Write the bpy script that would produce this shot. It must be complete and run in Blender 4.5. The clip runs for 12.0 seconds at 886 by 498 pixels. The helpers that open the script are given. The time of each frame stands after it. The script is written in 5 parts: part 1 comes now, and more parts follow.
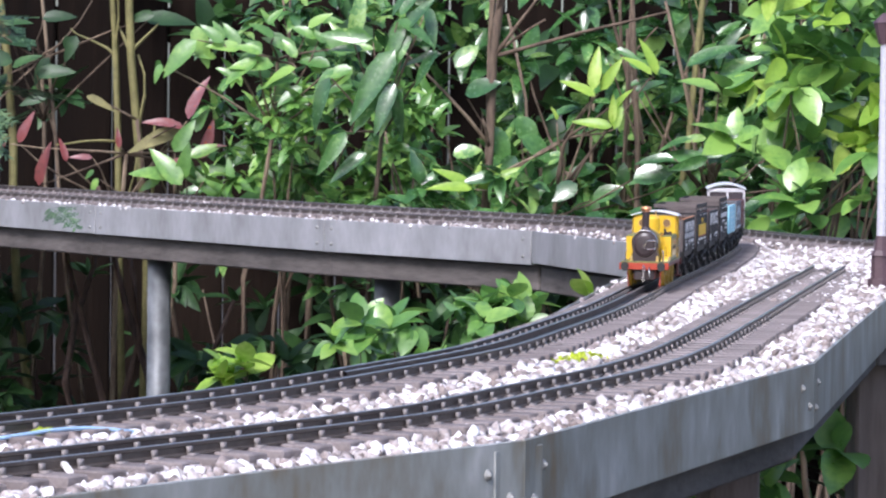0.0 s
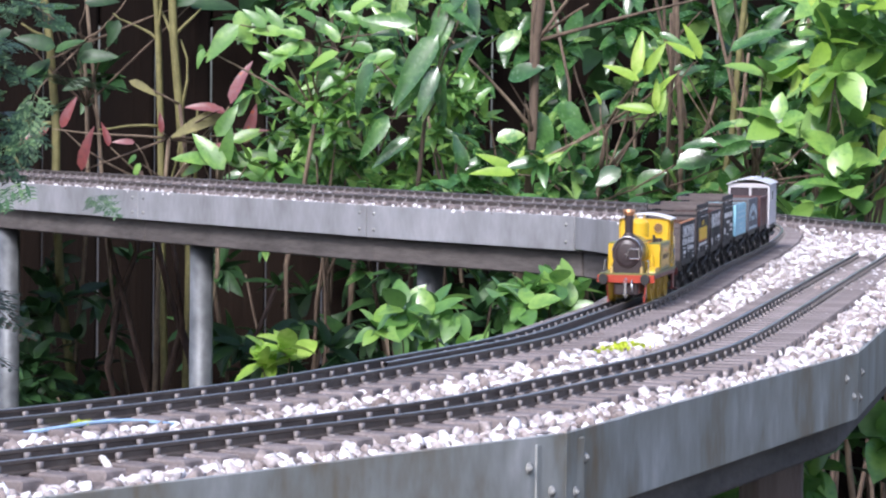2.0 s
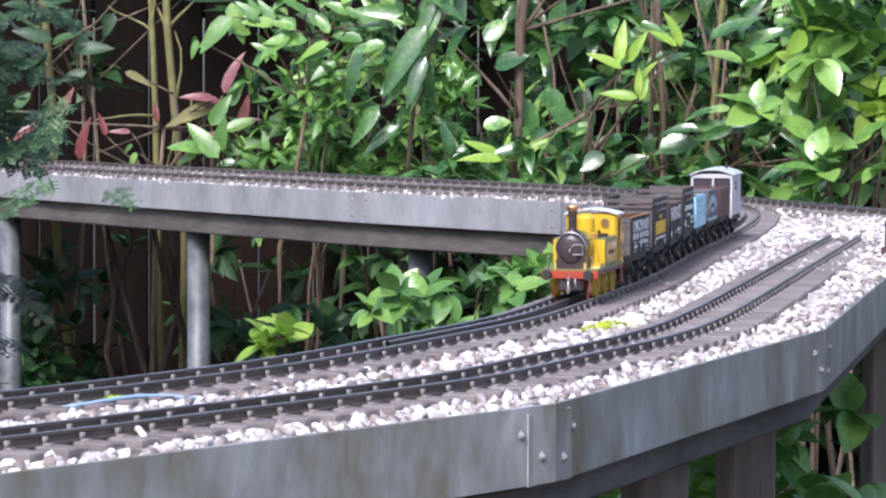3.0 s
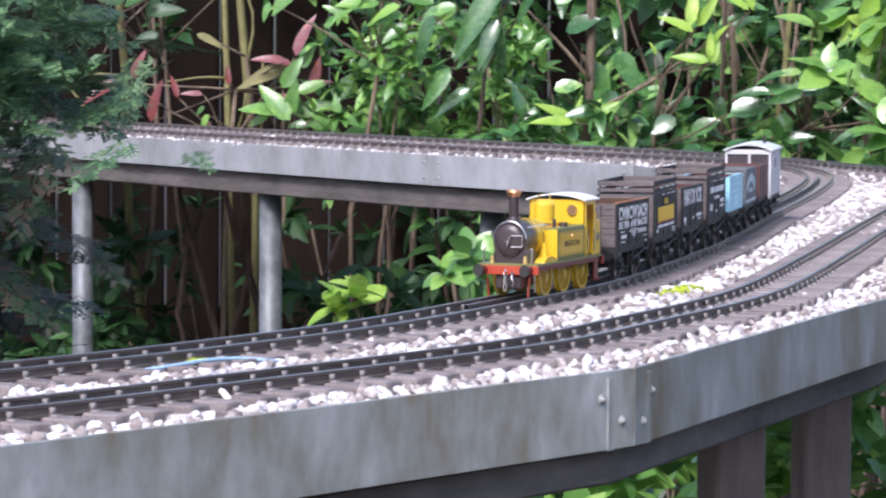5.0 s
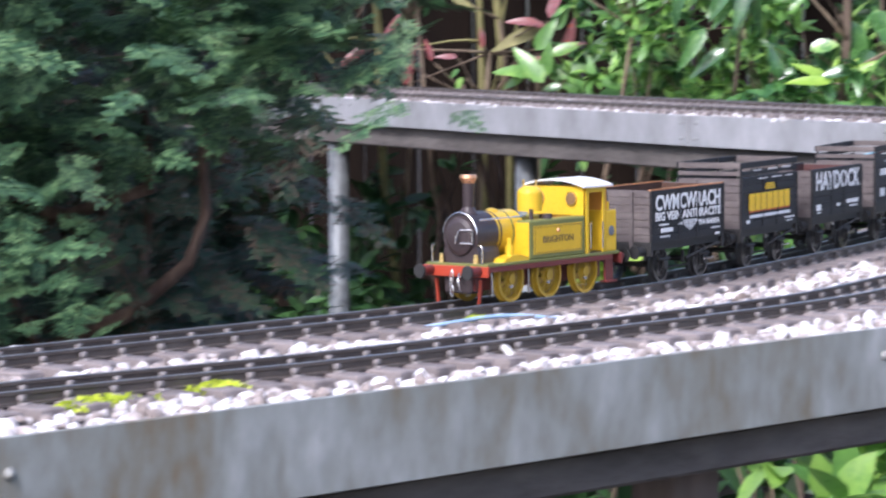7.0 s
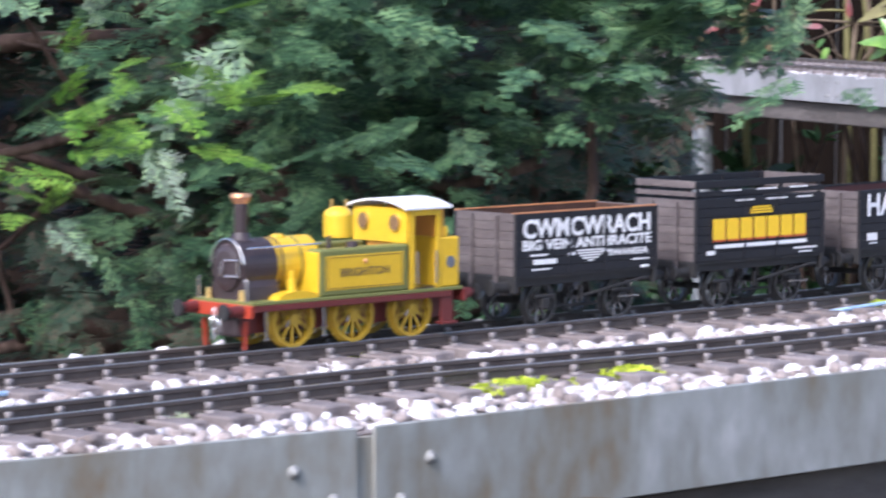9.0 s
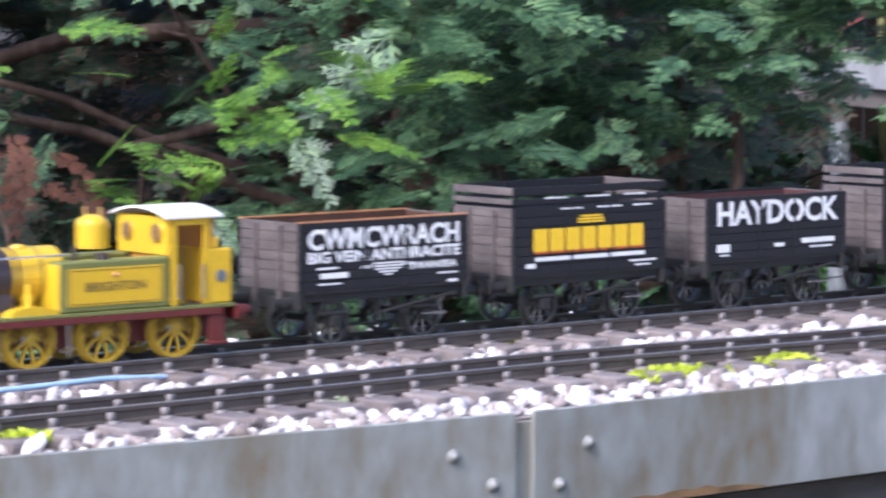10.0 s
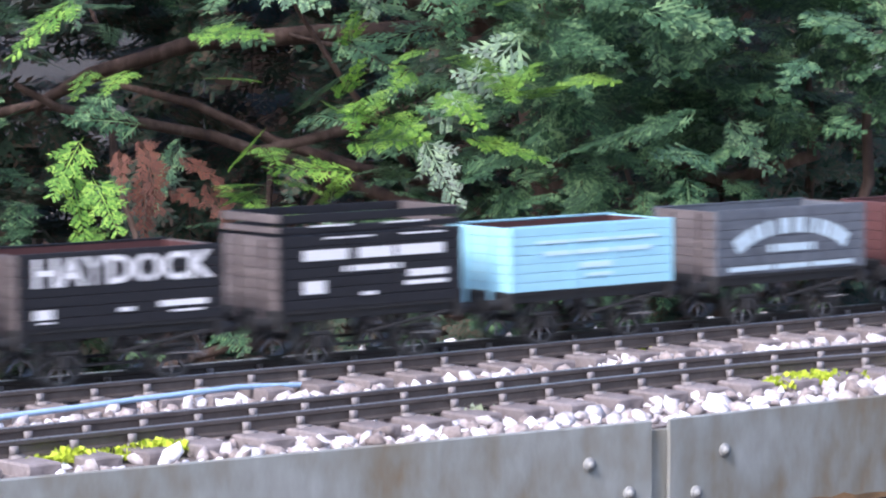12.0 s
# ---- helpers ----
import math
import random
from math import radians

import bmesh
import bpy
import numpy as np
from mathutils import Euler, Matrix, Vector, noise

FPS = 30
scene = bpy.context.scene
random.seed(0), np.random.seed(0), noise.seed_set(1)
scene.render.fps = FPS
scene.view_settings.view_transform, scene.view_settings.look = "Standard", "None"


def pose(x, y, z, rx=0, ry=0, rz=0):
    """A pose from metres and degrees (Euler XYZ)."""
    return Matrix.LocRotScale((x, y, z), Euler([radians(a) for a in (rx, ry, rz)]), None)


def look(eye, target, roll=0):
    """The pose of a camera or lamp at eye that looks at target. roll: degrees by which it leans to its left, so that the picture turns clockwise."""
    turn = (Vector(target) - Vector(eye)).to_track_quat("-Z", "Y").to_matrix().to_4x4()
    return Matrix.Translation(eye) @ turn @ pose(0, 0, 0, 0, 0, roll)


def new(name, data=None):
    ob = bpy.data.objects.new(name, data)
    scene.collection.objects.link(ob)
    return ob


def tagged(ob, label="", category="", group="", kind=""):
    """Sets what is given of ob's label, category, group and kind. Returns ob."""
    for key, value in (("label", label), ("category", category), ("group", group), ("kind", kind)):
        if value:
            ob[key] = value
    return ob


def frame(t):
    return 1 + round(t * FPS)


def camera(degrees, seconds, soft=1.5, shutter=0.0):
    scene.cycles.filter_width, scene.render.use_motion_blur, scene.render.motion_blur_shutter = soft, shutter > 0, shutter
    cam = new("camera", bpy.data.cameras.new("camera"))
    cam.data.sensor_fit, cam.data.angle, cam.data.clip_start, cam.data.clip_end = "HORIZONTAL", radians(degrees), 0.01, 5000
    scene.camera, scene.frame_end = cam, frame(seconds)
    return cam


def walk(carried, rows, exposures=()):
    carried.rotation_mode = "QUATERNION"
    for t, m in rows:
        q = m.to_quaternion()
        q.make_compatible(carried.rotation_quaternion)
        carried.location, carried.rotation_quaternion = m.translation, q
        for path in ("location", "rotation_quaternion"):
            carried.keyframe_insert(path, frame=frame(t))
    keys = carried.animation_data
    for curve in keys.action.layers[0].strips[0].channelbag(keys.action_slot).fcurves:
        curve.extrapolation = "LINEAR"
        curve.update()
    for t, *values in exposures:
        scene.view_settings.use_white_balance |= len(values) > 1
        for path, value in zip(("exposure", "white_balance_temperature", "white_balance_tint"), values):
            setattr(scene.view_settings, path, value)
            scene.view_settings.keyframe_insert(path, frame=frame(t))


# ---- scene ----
cam = camera(14.126, 12.0, soft=2.2, shutter=0.9)
H = 0.1924  # the first eye height over the rail tops, which are z = 0


def eye(t, x, y, z, yaw, pitch, roll):
    return t, pose(x, y, z + H, 90 + pitch, 0, yaw) @ pose(0, 0, 0, 0, 0, -roll)


walk(cam, [eye(*r) for r in (
    (0, 0.0053, 0.2401, -0.0215, 0.045, -2.278, -0.679),
    (0.5, 0.0064, 0.2421, -0.0178, 0.346, -2.374, -0.712),
    (1, 0.0056, 0.2432, -0.0156, 0.666, -2.484, -0.567),
    (1.5, 0.0028, 0.2531, -0.0218, 0.744, -2.484, -0.833),
    (2, 0.0067, 0.2539, -0.0173, 0.743, -2.565, -0.649),
    (2.5, 0.0057, 0.2427, -0.0222, 0.634, -2.647, -0.374),
    (3, 0.0014, 0.0642, -0.0058, 0.507, -2.838, -0.191),
    (5, -0.0069, 0.0526, -0.0036, 1.572, -3.456, -0.312),
    (5.5, -0.0093, 0.0538, -0.0053, 2.261, -3.557, 0.077),
    (6, -0.0135, 0.0611, -0.0070, 2.846, -3.837, 0.323),
    (6.5, -0.0217, 0.0624, -0.0090, 4.224, -3.918, 0.670),
    (7, -0.0271, 0.0635, -0.0097, 5.514, -4.018, 0.248),
    (7.5, -0.0348, 0.0660, -0.0138, 6.916, -4.409, 0.572),
    (7.7, -0.0378, 0.0756, -0.0136, 7.559, -4.312, 0.524),
    (9.3, -0.0673, 0.0611, 0.0009, 11.628, -4.645, -0.606),
    (9.5, -0.0697, 0.0566, -0.0002, 11.963, -4.616, -0.896),
    (10, -0.0744, 0.0598, -0.0037, 13.126, -4.704, -0.324),
    (10.5, -0.0786, 0.0634, -0.0041, 13.969, -4.993, -0.169),
    (11, -0.0764, 0.0589, -0.0035, 14.407, -4.983, -0.246),
    (11.5, -0.0815, 0.0572, 0.0006, 14.881, -4.686, -0.570),
    (12, -0.0812, 0.0624, 0.0000, 15.068, -4.733, 0.064),
)], exposures=((0, 0.66, 5950, 16), (5, 0.76, 5950, 16), (7.5, 0.92, 5900, 16), (10, 0.98, 5800, 17), (12, 1.0, 5850, 18)))

# ---- light: a bright overcast day, the sun behind thin cloud
world = bpy.data.worlds.new("sky")
scene.world = world
world.use_nodes = True
wn = world.node_tree
sky = wn.nodes.new("ShaderNodeTexSky")
sky.sky_type = "NISHITA"
sky.sun_disc = False
sky.sun_elevation, sky.sun_rotation = radians(46), radians(200)
sky.dust_density = 3.0
wn.nodes["Background"].inputs["Strength"].default_value = 0.15
wn.links.new(sky.outputs[0], wn.nodes["Background"].inputs[0])
sun = new("sun", bpy.data.lights.new("sun", "SUN"))
sun.data.energy, sun.data.angle, sun.data.color = 2.3, radians(14), (1.0, 0.97, 0.94)
sun.matrix_world = look((0, 0, 5), (1.4, 4.0, 0.9))


# ---- materials
def material(name, colours, scale=60.0, rough=0.6, metal=0.0, bump=0.2, detail=6.0, fine=4.0, island=0.0, rand=0.0, translucent=0.0, spec=0.5, coat=0.0, stretch=(1, 1, 1)):
    """Noise at two scales between colours; island and rand add value shifts by loose piece and by object."""
    m = bpy.data.materials.new(name)
    m.use_nodes = True
    n, l = m.node_tree.nodes, m.node_tree.links
    b = n["Principled BSDF"]
    co = n.new("ShaderNodeTexCoord")
    mp = n.new("ShaderNodeMapping")
    mp.inputs["Scale"].default_value = stretch
    l.new(co.outputs["Object"], mp.inputs[0])
    big, small = n.new("ShaderNodeTexNoise"), n.new("ShaderNodeTexNoise")
    for x, s in ((big, scale), (small, scale * fine)):
        x.inputs["Scale"].default_value, x.inputs["Detail"].default_value = s, detail
        l.new(mp.outputs[0], x.inputs["Vector"])
    mix = n.new("ShaderNodeMath")
    mix.operation = "MULTIPLY_ADD"
    l.new(small.outputs[0], mix.inputs[0])
    mix.inputs[1].default_value = 0.45
    l.new(big.outputs[0], mix.inputs[2])
    last = mix.outputs[0]
    for amount, kind in ((island, "ShaderNodeNewGeometry"), (rand, "ShaderNodeObjectInfo")):
        if amount:
            g = n.new(kind)
            a = n.new("ShaderNodeMath")
            a.operation = "MULTIPLY_ADD"
            l.new(g.outputs["Random Per Island" if kind == "ShaderNodeNewGeometry" else "Random"], a.inputs[0])
            a.inputs[1].default_value = amount
            l.new(last, a.inputs[2])
            s = n.new("ShaderNodeMath")
            s.operation = "SUBTRACT"
            l.new(a.outputs[0], s.inputs[0])
            s.inputs[1].default_value = amount / 2
            last = s.outputs[0]
    ramp = n.new("ShaderNodeValToRGB")
    e = ramp.color_ramp.elements
    lo, hi = 0.45, 1.0
    if island or rand:
        lo, hi = 0.72 - 0.22 - max(island, rand) / 2, 0.72 + 0.22 + max(island, rand) / 2
    for i, c in enumerate(colours):
        p = lo + (hi - lo) * i / max(1, len(colours) - 1)
        q = e[i] if i < 2 and len(colours) > 1 else (e[0] if len(colours) == 1 else e.new(p))
        q.position, q.color = min(max(p, 0), 1), (*c, 1)
    if len(colours) == 1:
        e[1].color = (*colours[0], 1)
    l.new(last, ramp.inputs[0])
    l.new(ramp.outputs[0], b.inputs["Base Color"])
    b.inputs["Metallic"].default_value = metal
    b.inputs["Specular IOR Level"].default_value = spec
    b.inputs["Coat Weight"].default_value = coat
    r = n.new("ShaderNodeMapRange")
    r.inputs["To Min"].default_value, r.inputs["To Max"].default_value = max(rough - 0.15, 0.05), min(rough + 0.15, 1)
    l.new(small.outputs[0], r.inputs[0])
    l.new(r.outputs[0], b.inputs["Roughness"])
    if bump:
        bn = n.new("ShaderNodeBump")
        bn.inputs["Strength"].default_value, bn.inputs["Distance"].default_value = bump, 0.4 / scale
        l.new(mix.outputs[0], bn.inputs["Height"])
        l.new(bn.outputs[0], b.inputs["Normal"])
    if translucent:
        t = n.new("ShaderNodeBsdfTranslucent")
        l.new(ramp.outputs[0], t.inputs[0])
        ms = n.new("ShaderNodeMixShader")
        ms.inputs[0].default_value = translucent
        l.new(b.outputs[0], ms.inputs[1])
        l.new(t.outputs[0], ms.inputs[2])
        l.new(ms.outputs[0], n["Material Output"].inputs[0])
    return m


def plain(name, c, rough=0.45, metal=0.0, vary=0.12, scale=300.0, bump=0.05, coat=0.0):
    return material(name, [tuple(x * (1 - vary) for x in c), tuple(min(1, x * (1 + vary)) for x in c)], scale, rough, metal, bump, coat=coat)


M_STEEL = material("galvanised_steel", [(0.24, 0.17, 0.10), (0.27, 0.25, 0.205), (0.33, 0.335, 0.31), (0.41, 0.42, 0.405), (0.53, 0.53, 0.52)], 21, 0.45, 0.3, 0.08, fine=5, detail=8.0, stretch=(1, 1, 0.5))
# far panels: smoother bluish greys without the brown stops of the near steel
M_STEELFAR = material("clean_galvanised_steel", [(0.27, 0.265, 0.265), (0.35, 0.35, 0.36), (0.42, 0.42, 0.44), (0.50, 0.50, 0.52)], 17, 0.45, 0.3, 0.06, fine=6, stretch=(1, 1, 0.5))
M_RUST = material("rust_stain", [(0.14, 0.085, 0.04), (0.30, 0.17, 0.075)], 60, 0.8)
M_RIVET = plain("rivet_steel", (0.30, 0.30, 0.29), 0.6, 0.2)
M_POST = material("post_steel", [(0.085, 0.092, 0.096), (0.15, 0.16, 0.168), (0.25, 0.262, 0.275)], 14, 0.55, 0.35, 0.06)
M_POSTW = material("post_wood", [(0.10, 0.08, 0.07), (0.22, 0.18, 0.17)], 30, 0.85, 0, 0.3, stretch=(1, 1, 0.15))
M_BEAM = material("old_timber", [(0.06, 0.052, 0.048), (0.16, 0.14, 0.13)], 25, 0.9, 0, 0.3, stretch=(0.3, 0.3, 1))
M_BED = material("grit_bed", [(0.06, 0.05, 0.045), (0.17, 0.14, 0.13), (0.38, 0.34, 0.33)], 130, 0.95, 0, 0.8, fine=3)
M_STONE = material("limestone_chips", [(0.10, 0.075, 0.065), (0.32, 0.27, 0.255), (0.62, 0.58, 0.58), (0.88, 0.85, 0.86)], 90, 0.9, 0, 0.3, island=0.95)
M_SLEEPER = material("sleeper_plastic", [(0.12, 0.098, 0.095), (0.20, 0.17, 0.165), (0.29, 0.25, 0.245)], 80, 0.8, 0, 0.25, rand=0.3)
M_RAIL = material("rail_metal", [(0.075, 0.06, 0.055), (0.13, 0.11, 0.10)], 60, 0.5, 0.4, 0.1)
M_RAILTOP = plain("rail_head", (0.42, 0.40, 0.39), 0.3, 0.8)
M_CHAIR = plain("chair_plastic", (0.25, 0.225, 0.22), 0.65)
M_MOSS = material("moss", [(0.24, 0.32, 0.02), (0.45, 0.55, 0.03), (0.58, 0.66, 0.08)], 200, 0.95, 0, 0.8, island=0.5)
M_LICHEN = material("pale_plant", [(0.22, 0.28, 0.16), (0.45, 0.5, 0.36)], 200, 0.9, island=0.5)
M_WIRE = plain("blue_cable", (0.34, 0.50, 0.70), 0.5)
M_WHITEWIRE = plain("white_cable", (0.75, 0.72, 0.70), 0.5)
# soil browns lowered so the shadow under the railway is partly in the colour
M_SOIL = material("soil", [(0.010, 0.008, 0.006), (0.03, 0.023, 0.016), (0.06, 0.045, 0.03)], 14, 0.95, 0, 0.8)
# board brown taken almost to black: the shadow behind the shrubs is in it
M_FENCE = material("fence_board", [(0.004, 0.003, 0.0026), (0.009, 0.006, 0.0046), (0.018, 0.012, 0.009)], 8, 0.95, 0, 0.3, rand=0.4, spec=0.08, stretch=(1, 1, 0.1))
M_LAUREL = material("glossy_leaf", [(0.022, 0.07, 0.025), (0.055, 0.15, 0.042), (0.12, 0.27, 0.07), (0.25, 0.41, 0.11)], 25, 0.24, 0, 0.06, island=0.8, translucent=0.2, spec=1.0)
M_SOFTLEAF = material("soft_leaf", [(0.06, 0.17, 0.04), (0.15, 0.32, 0.07), (0.28, 0.48, 0.10)], 30, 0.33, 0, 0.1, island=0.8, translucent=0.28, spec=0.9)
M_LIME = material("young_leaf", [(0.20, 0.38, 0.05), (0.36, 0.55, 0.08), (0.52, 0.68, 0.15)], 30, 0.36, 0, 0.06, island=0.6, translucent=0.35)
# leaf green darkened in the colour itself to stand for shade
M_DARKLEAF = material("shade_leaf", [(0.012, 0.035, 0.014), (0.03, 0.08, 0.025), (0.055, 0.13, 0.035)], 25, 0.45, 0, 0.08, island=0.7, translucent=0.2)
M_REDLEAF = material("red_leaf", [(0.09, 0.03, 0.03), (0.22, 0.05, 0.045), (0.26, 0.12, 0.13), (0.48, 0.10, 0.04)], 25, 0.35, 0, 0.06, island=0.8, translucent=0.2)
M_STEM = material("bark_brown", [(0.05, 0.033, 0.024), (0.14, 0.10, 0.07), (0.25, 0.19, 0.13)], 40, 0.85, 0, 0.3, rand=0.4, stretch=(1, 1, 0.3))
M_STEMGREEN = material("bark_green", [(0.12, 0.11, 0.04), (0.23, 0.21, 0.08)], 40, 0.7, 0, 0.2)
M_CONIFER = material("conifer_spray", [(0.012, 0.034, 0.018), (0.034, 0.09, 0.042), (0.085, 0.18, 0.08), (0.18, 0.30, 0.13)], 20, 0.5, 0, 0.0, island=0.85, translucent=0.1, spec=0.7)
M_CONLIME = material("conifer_young_spray", [(0.06, 0.15, 0.03), (0.14, 0.30, 0.045), (0.30, 0.48, 0.08)], 20, 0.45, 0, 0.0, island=0.7, translucent=0.25)
M_CONDEAD = material("conifer_dead_spray", [(0.05, 0.017, 0.011), (0.15, 0.055, 0.03)], 20, 0.8, 0, 0.0, island=0.6)
M_CONBARK = material("conifer_bark", [(0.03, 0.018, 0.014), (0.085, 0.052, 0.038), (0.19, 0.13, 0.10)], 30, 0.9, 0, 0.4, stretch=(1, 1, 0.2))
# train
M_YELLOW = plain("loco_yellow", (0.66, 0.42, 0.02), 0.32, vary=0.06, coat=0.3)
# engine yellow darkened: the shadow round the wheels is in this colour
M_YELLOWSHADE = plain("wheel_yellow", (0.44, 0.28, 0.02), 0.4, vary=0.15)
M_ORANGE = plain("cab_ochre", (0.58, 0.27, 0.05), 0.4, vary=0.06)
M_SPECTACLE = plain("spectacle_glass", (0.20, 0.12, 0.06), 0.15, vary=0.1)
M_OLIVE = plain("loco_olive", (0.16, 0.17, 0.05), 0.4, vary=0.06)
M_SMOKE = plain("smokebox_black", (0.042, 0.030, 0.032), 0.36, vary=0.2)
M_BLACK = plain("wagon_black", (0.009, 0.009, 0.012), 0.62, vary=0.25)
M_UNDER = plain("underframe_black", (0.02, 0.019, 0.019), 0.65, vary=0.25)
M_CRIMSON = plain("frame_crimson", (0.12, 0.02, 0.018), 0.45, vary=0.1)
M_RED = plain("beam_vermilion", (0.36, 0.045, 0.02), 0.45, vary=0.06)
M_WHITE = plain("roof_white", (0.74, 0.73, 0.72), 0.5, vary=0.06)
M_COPPER = plain("copper_cap", (0.75, 0.38, 0.2), 0.3, 0.8, vary=0.1)
M_BRASS = plain("brass", (0.72, 0.52, 0.2), 0.3, 0.9, vary=0.1)
M_CHROME = plain("bright_steel", (0.75, 0.75, 0.76), 0.2, 0.95, vary=0.05)
M_GREYEND = material("weathered_planks", [(0.075, 0.06, 0.06), (0.15, 0.125, 0.12)], 40, 0.7, 0, 0.2, stretch=(1, 1, 3))
M_INWOOD = material("bare_wood_inside", [(0.42, 0.16, 0.06), (0.58, 0.26, 0.11)], 60, 0.7, 0, 0.2)
M_INRED = plain("red_inside", (0.42, 0.12, 0.11), 0.6)
M_LETTER = plain("white_lettering", (0.80, 0.80, 0.80), 0.5, vary=0.05)
M_YELLETTER = plain("yellow_lettering", (0.85, 0.55, 0.02), 0.5, vary=0.05)
M_REDLETTER = plain("red_shading", (0.6, 0.12, 0.04), 0.5, vary=0.05)
M_DARKLETTER = plain("dark_lettering", (0.12, 0.08, 0.03), 0.5, vary=0.05)
M_BLUE = plain("wagon_sky_blue", (0.36, 0.67, 0.80), 0.42, vary=0.05)
M_PALEBLUE = plain("pale_lettering", (0.62, 0.82, 0.90), 0.5, vary=0.05)
M_GREY = material("wagon_dark_grey", [(0.075, 0.085, 0.10), (0.15, 0.165, 0.19)], 60, 0.6, 0, 0.1)
M_GREYLET = plain("faded_lettering", (0.52, 0.64, 0.70), 0.6, vary=0.15)
M_BROWN = plain("wagon_oxide_brown", (0.10, 0.04, 0.038), 0.55, vary=0.2)
M_VAN = plain("van_pale_grey", (0.55, 0.54, 0.56), 0.5, vary=0.06)
M_VANROOF = plain("van_roof_grey", (0.58, 0.60, 0.62), 0.5, vary=0.06)
M_DARKGLASS = plain("dark_pane", (0.06, 0.05, 0.06), 0.12, vary=0.1)
M_LAMPIRON = plain("lamp_iron_purple", (0.09, 0.055, 0.065), 0.5, vary=0.15)
M_LAMPPOLE = plain("lamp_pole_grey", (0.5, 0.5, 0.55), 0.45)
M_WHEELMID = plain("wheel_centre_steel", (0.22, 0.22, 0.23), 0.3, 0.8, vary=0.3)
M_TYRE = plain("tyre_steel", (0.10, 0.10, 0.10), 0.35, 0.7, vary=0.2)
# spray greens darkened to hold the shade inside the tree, with some brown
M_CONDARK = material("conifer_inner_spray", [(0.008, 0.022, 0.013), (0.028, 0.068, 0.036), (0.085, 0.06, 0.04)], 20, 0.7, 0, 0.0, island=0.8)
# inside colours darkened to carry the shade within the open wagons
M_INWOODSHADE = material("stained_wood_inside", [(0.05, 0.024, 0.015), (0.10, 0.045, 0.026)], 60, 0.8, 0, 0.2)
M_INREDSHADE = plain("dull_red_inside", (0.07, 0.025, 0.023), 0.75)


# ---- building helpers
def box(bm, x0, x1, y0, y1, z0, z1, bevel=0.0, m=None):
    made = bmesh.ops.create_cube(bm, size=1)["verts"]
    t = Matrix.Translation(((x0 + x1) / 2, (y0 + y1) / 2, (z0 + z1) / 2)) @ Matrix.Diagonal((x1 - x0, y1 - y0, z1 - z0, 1))
    bmesh.ops.transform(bm, matrix=(m @ t) if m else t, verts=made)
    if bevel:
        bmesh.ops.bevel(bm, geom=list({e for v in made for e in v.link_edges}), offset=bevel, segments=1, affect="EDGES")
    return bm


def rod(bm, a, b, r0, r1=None, seg=10):
    """A tapered round bar from a to b."""
    a, b = Vector(a), Vector(b)
    d = b - a
    m = Matrix.Translation((a + b) / 2) @ d.to_track_quat("Z", "Y").to_matrix().to_4x4()
    bmesh.ops.create_cone(bm, cap_ends=True, segments=seg, radius1=r0, radius2=r0 if r1 is None else r1, depth=d.length, matrix=m)
    return bm


def ball(bm, c, r, sz=1.0, seg=12):
    bmesh.ops.create_uvsphere(bm, u_segments=seg, v_segments=seg // 2 + 2, radius=r, matrix=Matrix.Translation(c) @ Matrix.Diagonal((1, 1, sz, 1)))
    return bm


def tube(bm, pts, radii, seg=7):
    """A round bar bent through pts."""
    pts = [Vector(p) for p in pts]
    rings = []
    for i, p in enumerate(pts):
        d = (pts[min(i + 1, len(pts) - 1)] - pts[max(i - 1, 0)]).normalized()
        q = d.to_track_quat("Z", "Y")
        r = radii[i] if hasattr(radii, "__len__") else radii
        rings.append([bm.verts.new(p + q @ Vector((math.cos(2 * math.pi * k / seg) * r, math.sin(2 * math.pi * k / seg) * r, 0))) for k in range(seg)])
    for a, b in zip(rings, rings[1:]):
        for k in range(seg):
            bm.faces.new((a[k], a[(k + 1) % seg], b[(k + 1) % seg], b[k]))
    bm.faces.new(rings[0][::-1])
    bm.faces.new(rings[-1])
    return bm


def mesh_of(bm, name, mat, smooth=False):
    me = bpy.data.meshes.new(name)
    bmesh.ops.recalc_face_normals(bm, faces=bm.faces)
    bm.to_mesh(me)
    bm.free()
    me.materials.append(mat)
    if smooth:
        me.polygons.foreach_set("use_smooth", [True] * len(me.polygons))
    return me


def part(name, bm, mat, parent=None, label="", smooth=False):
    ob = new(name, mesh_of(bm, name, mat, smooth))
    if parent:
        ob.parent = parent
    return tagged(ob, label) if label else ob


def twin(name, me, m, parent):
    ob = new(name, me)
    ob.parent = parent
    ob.matrix_basis = m
    return ob


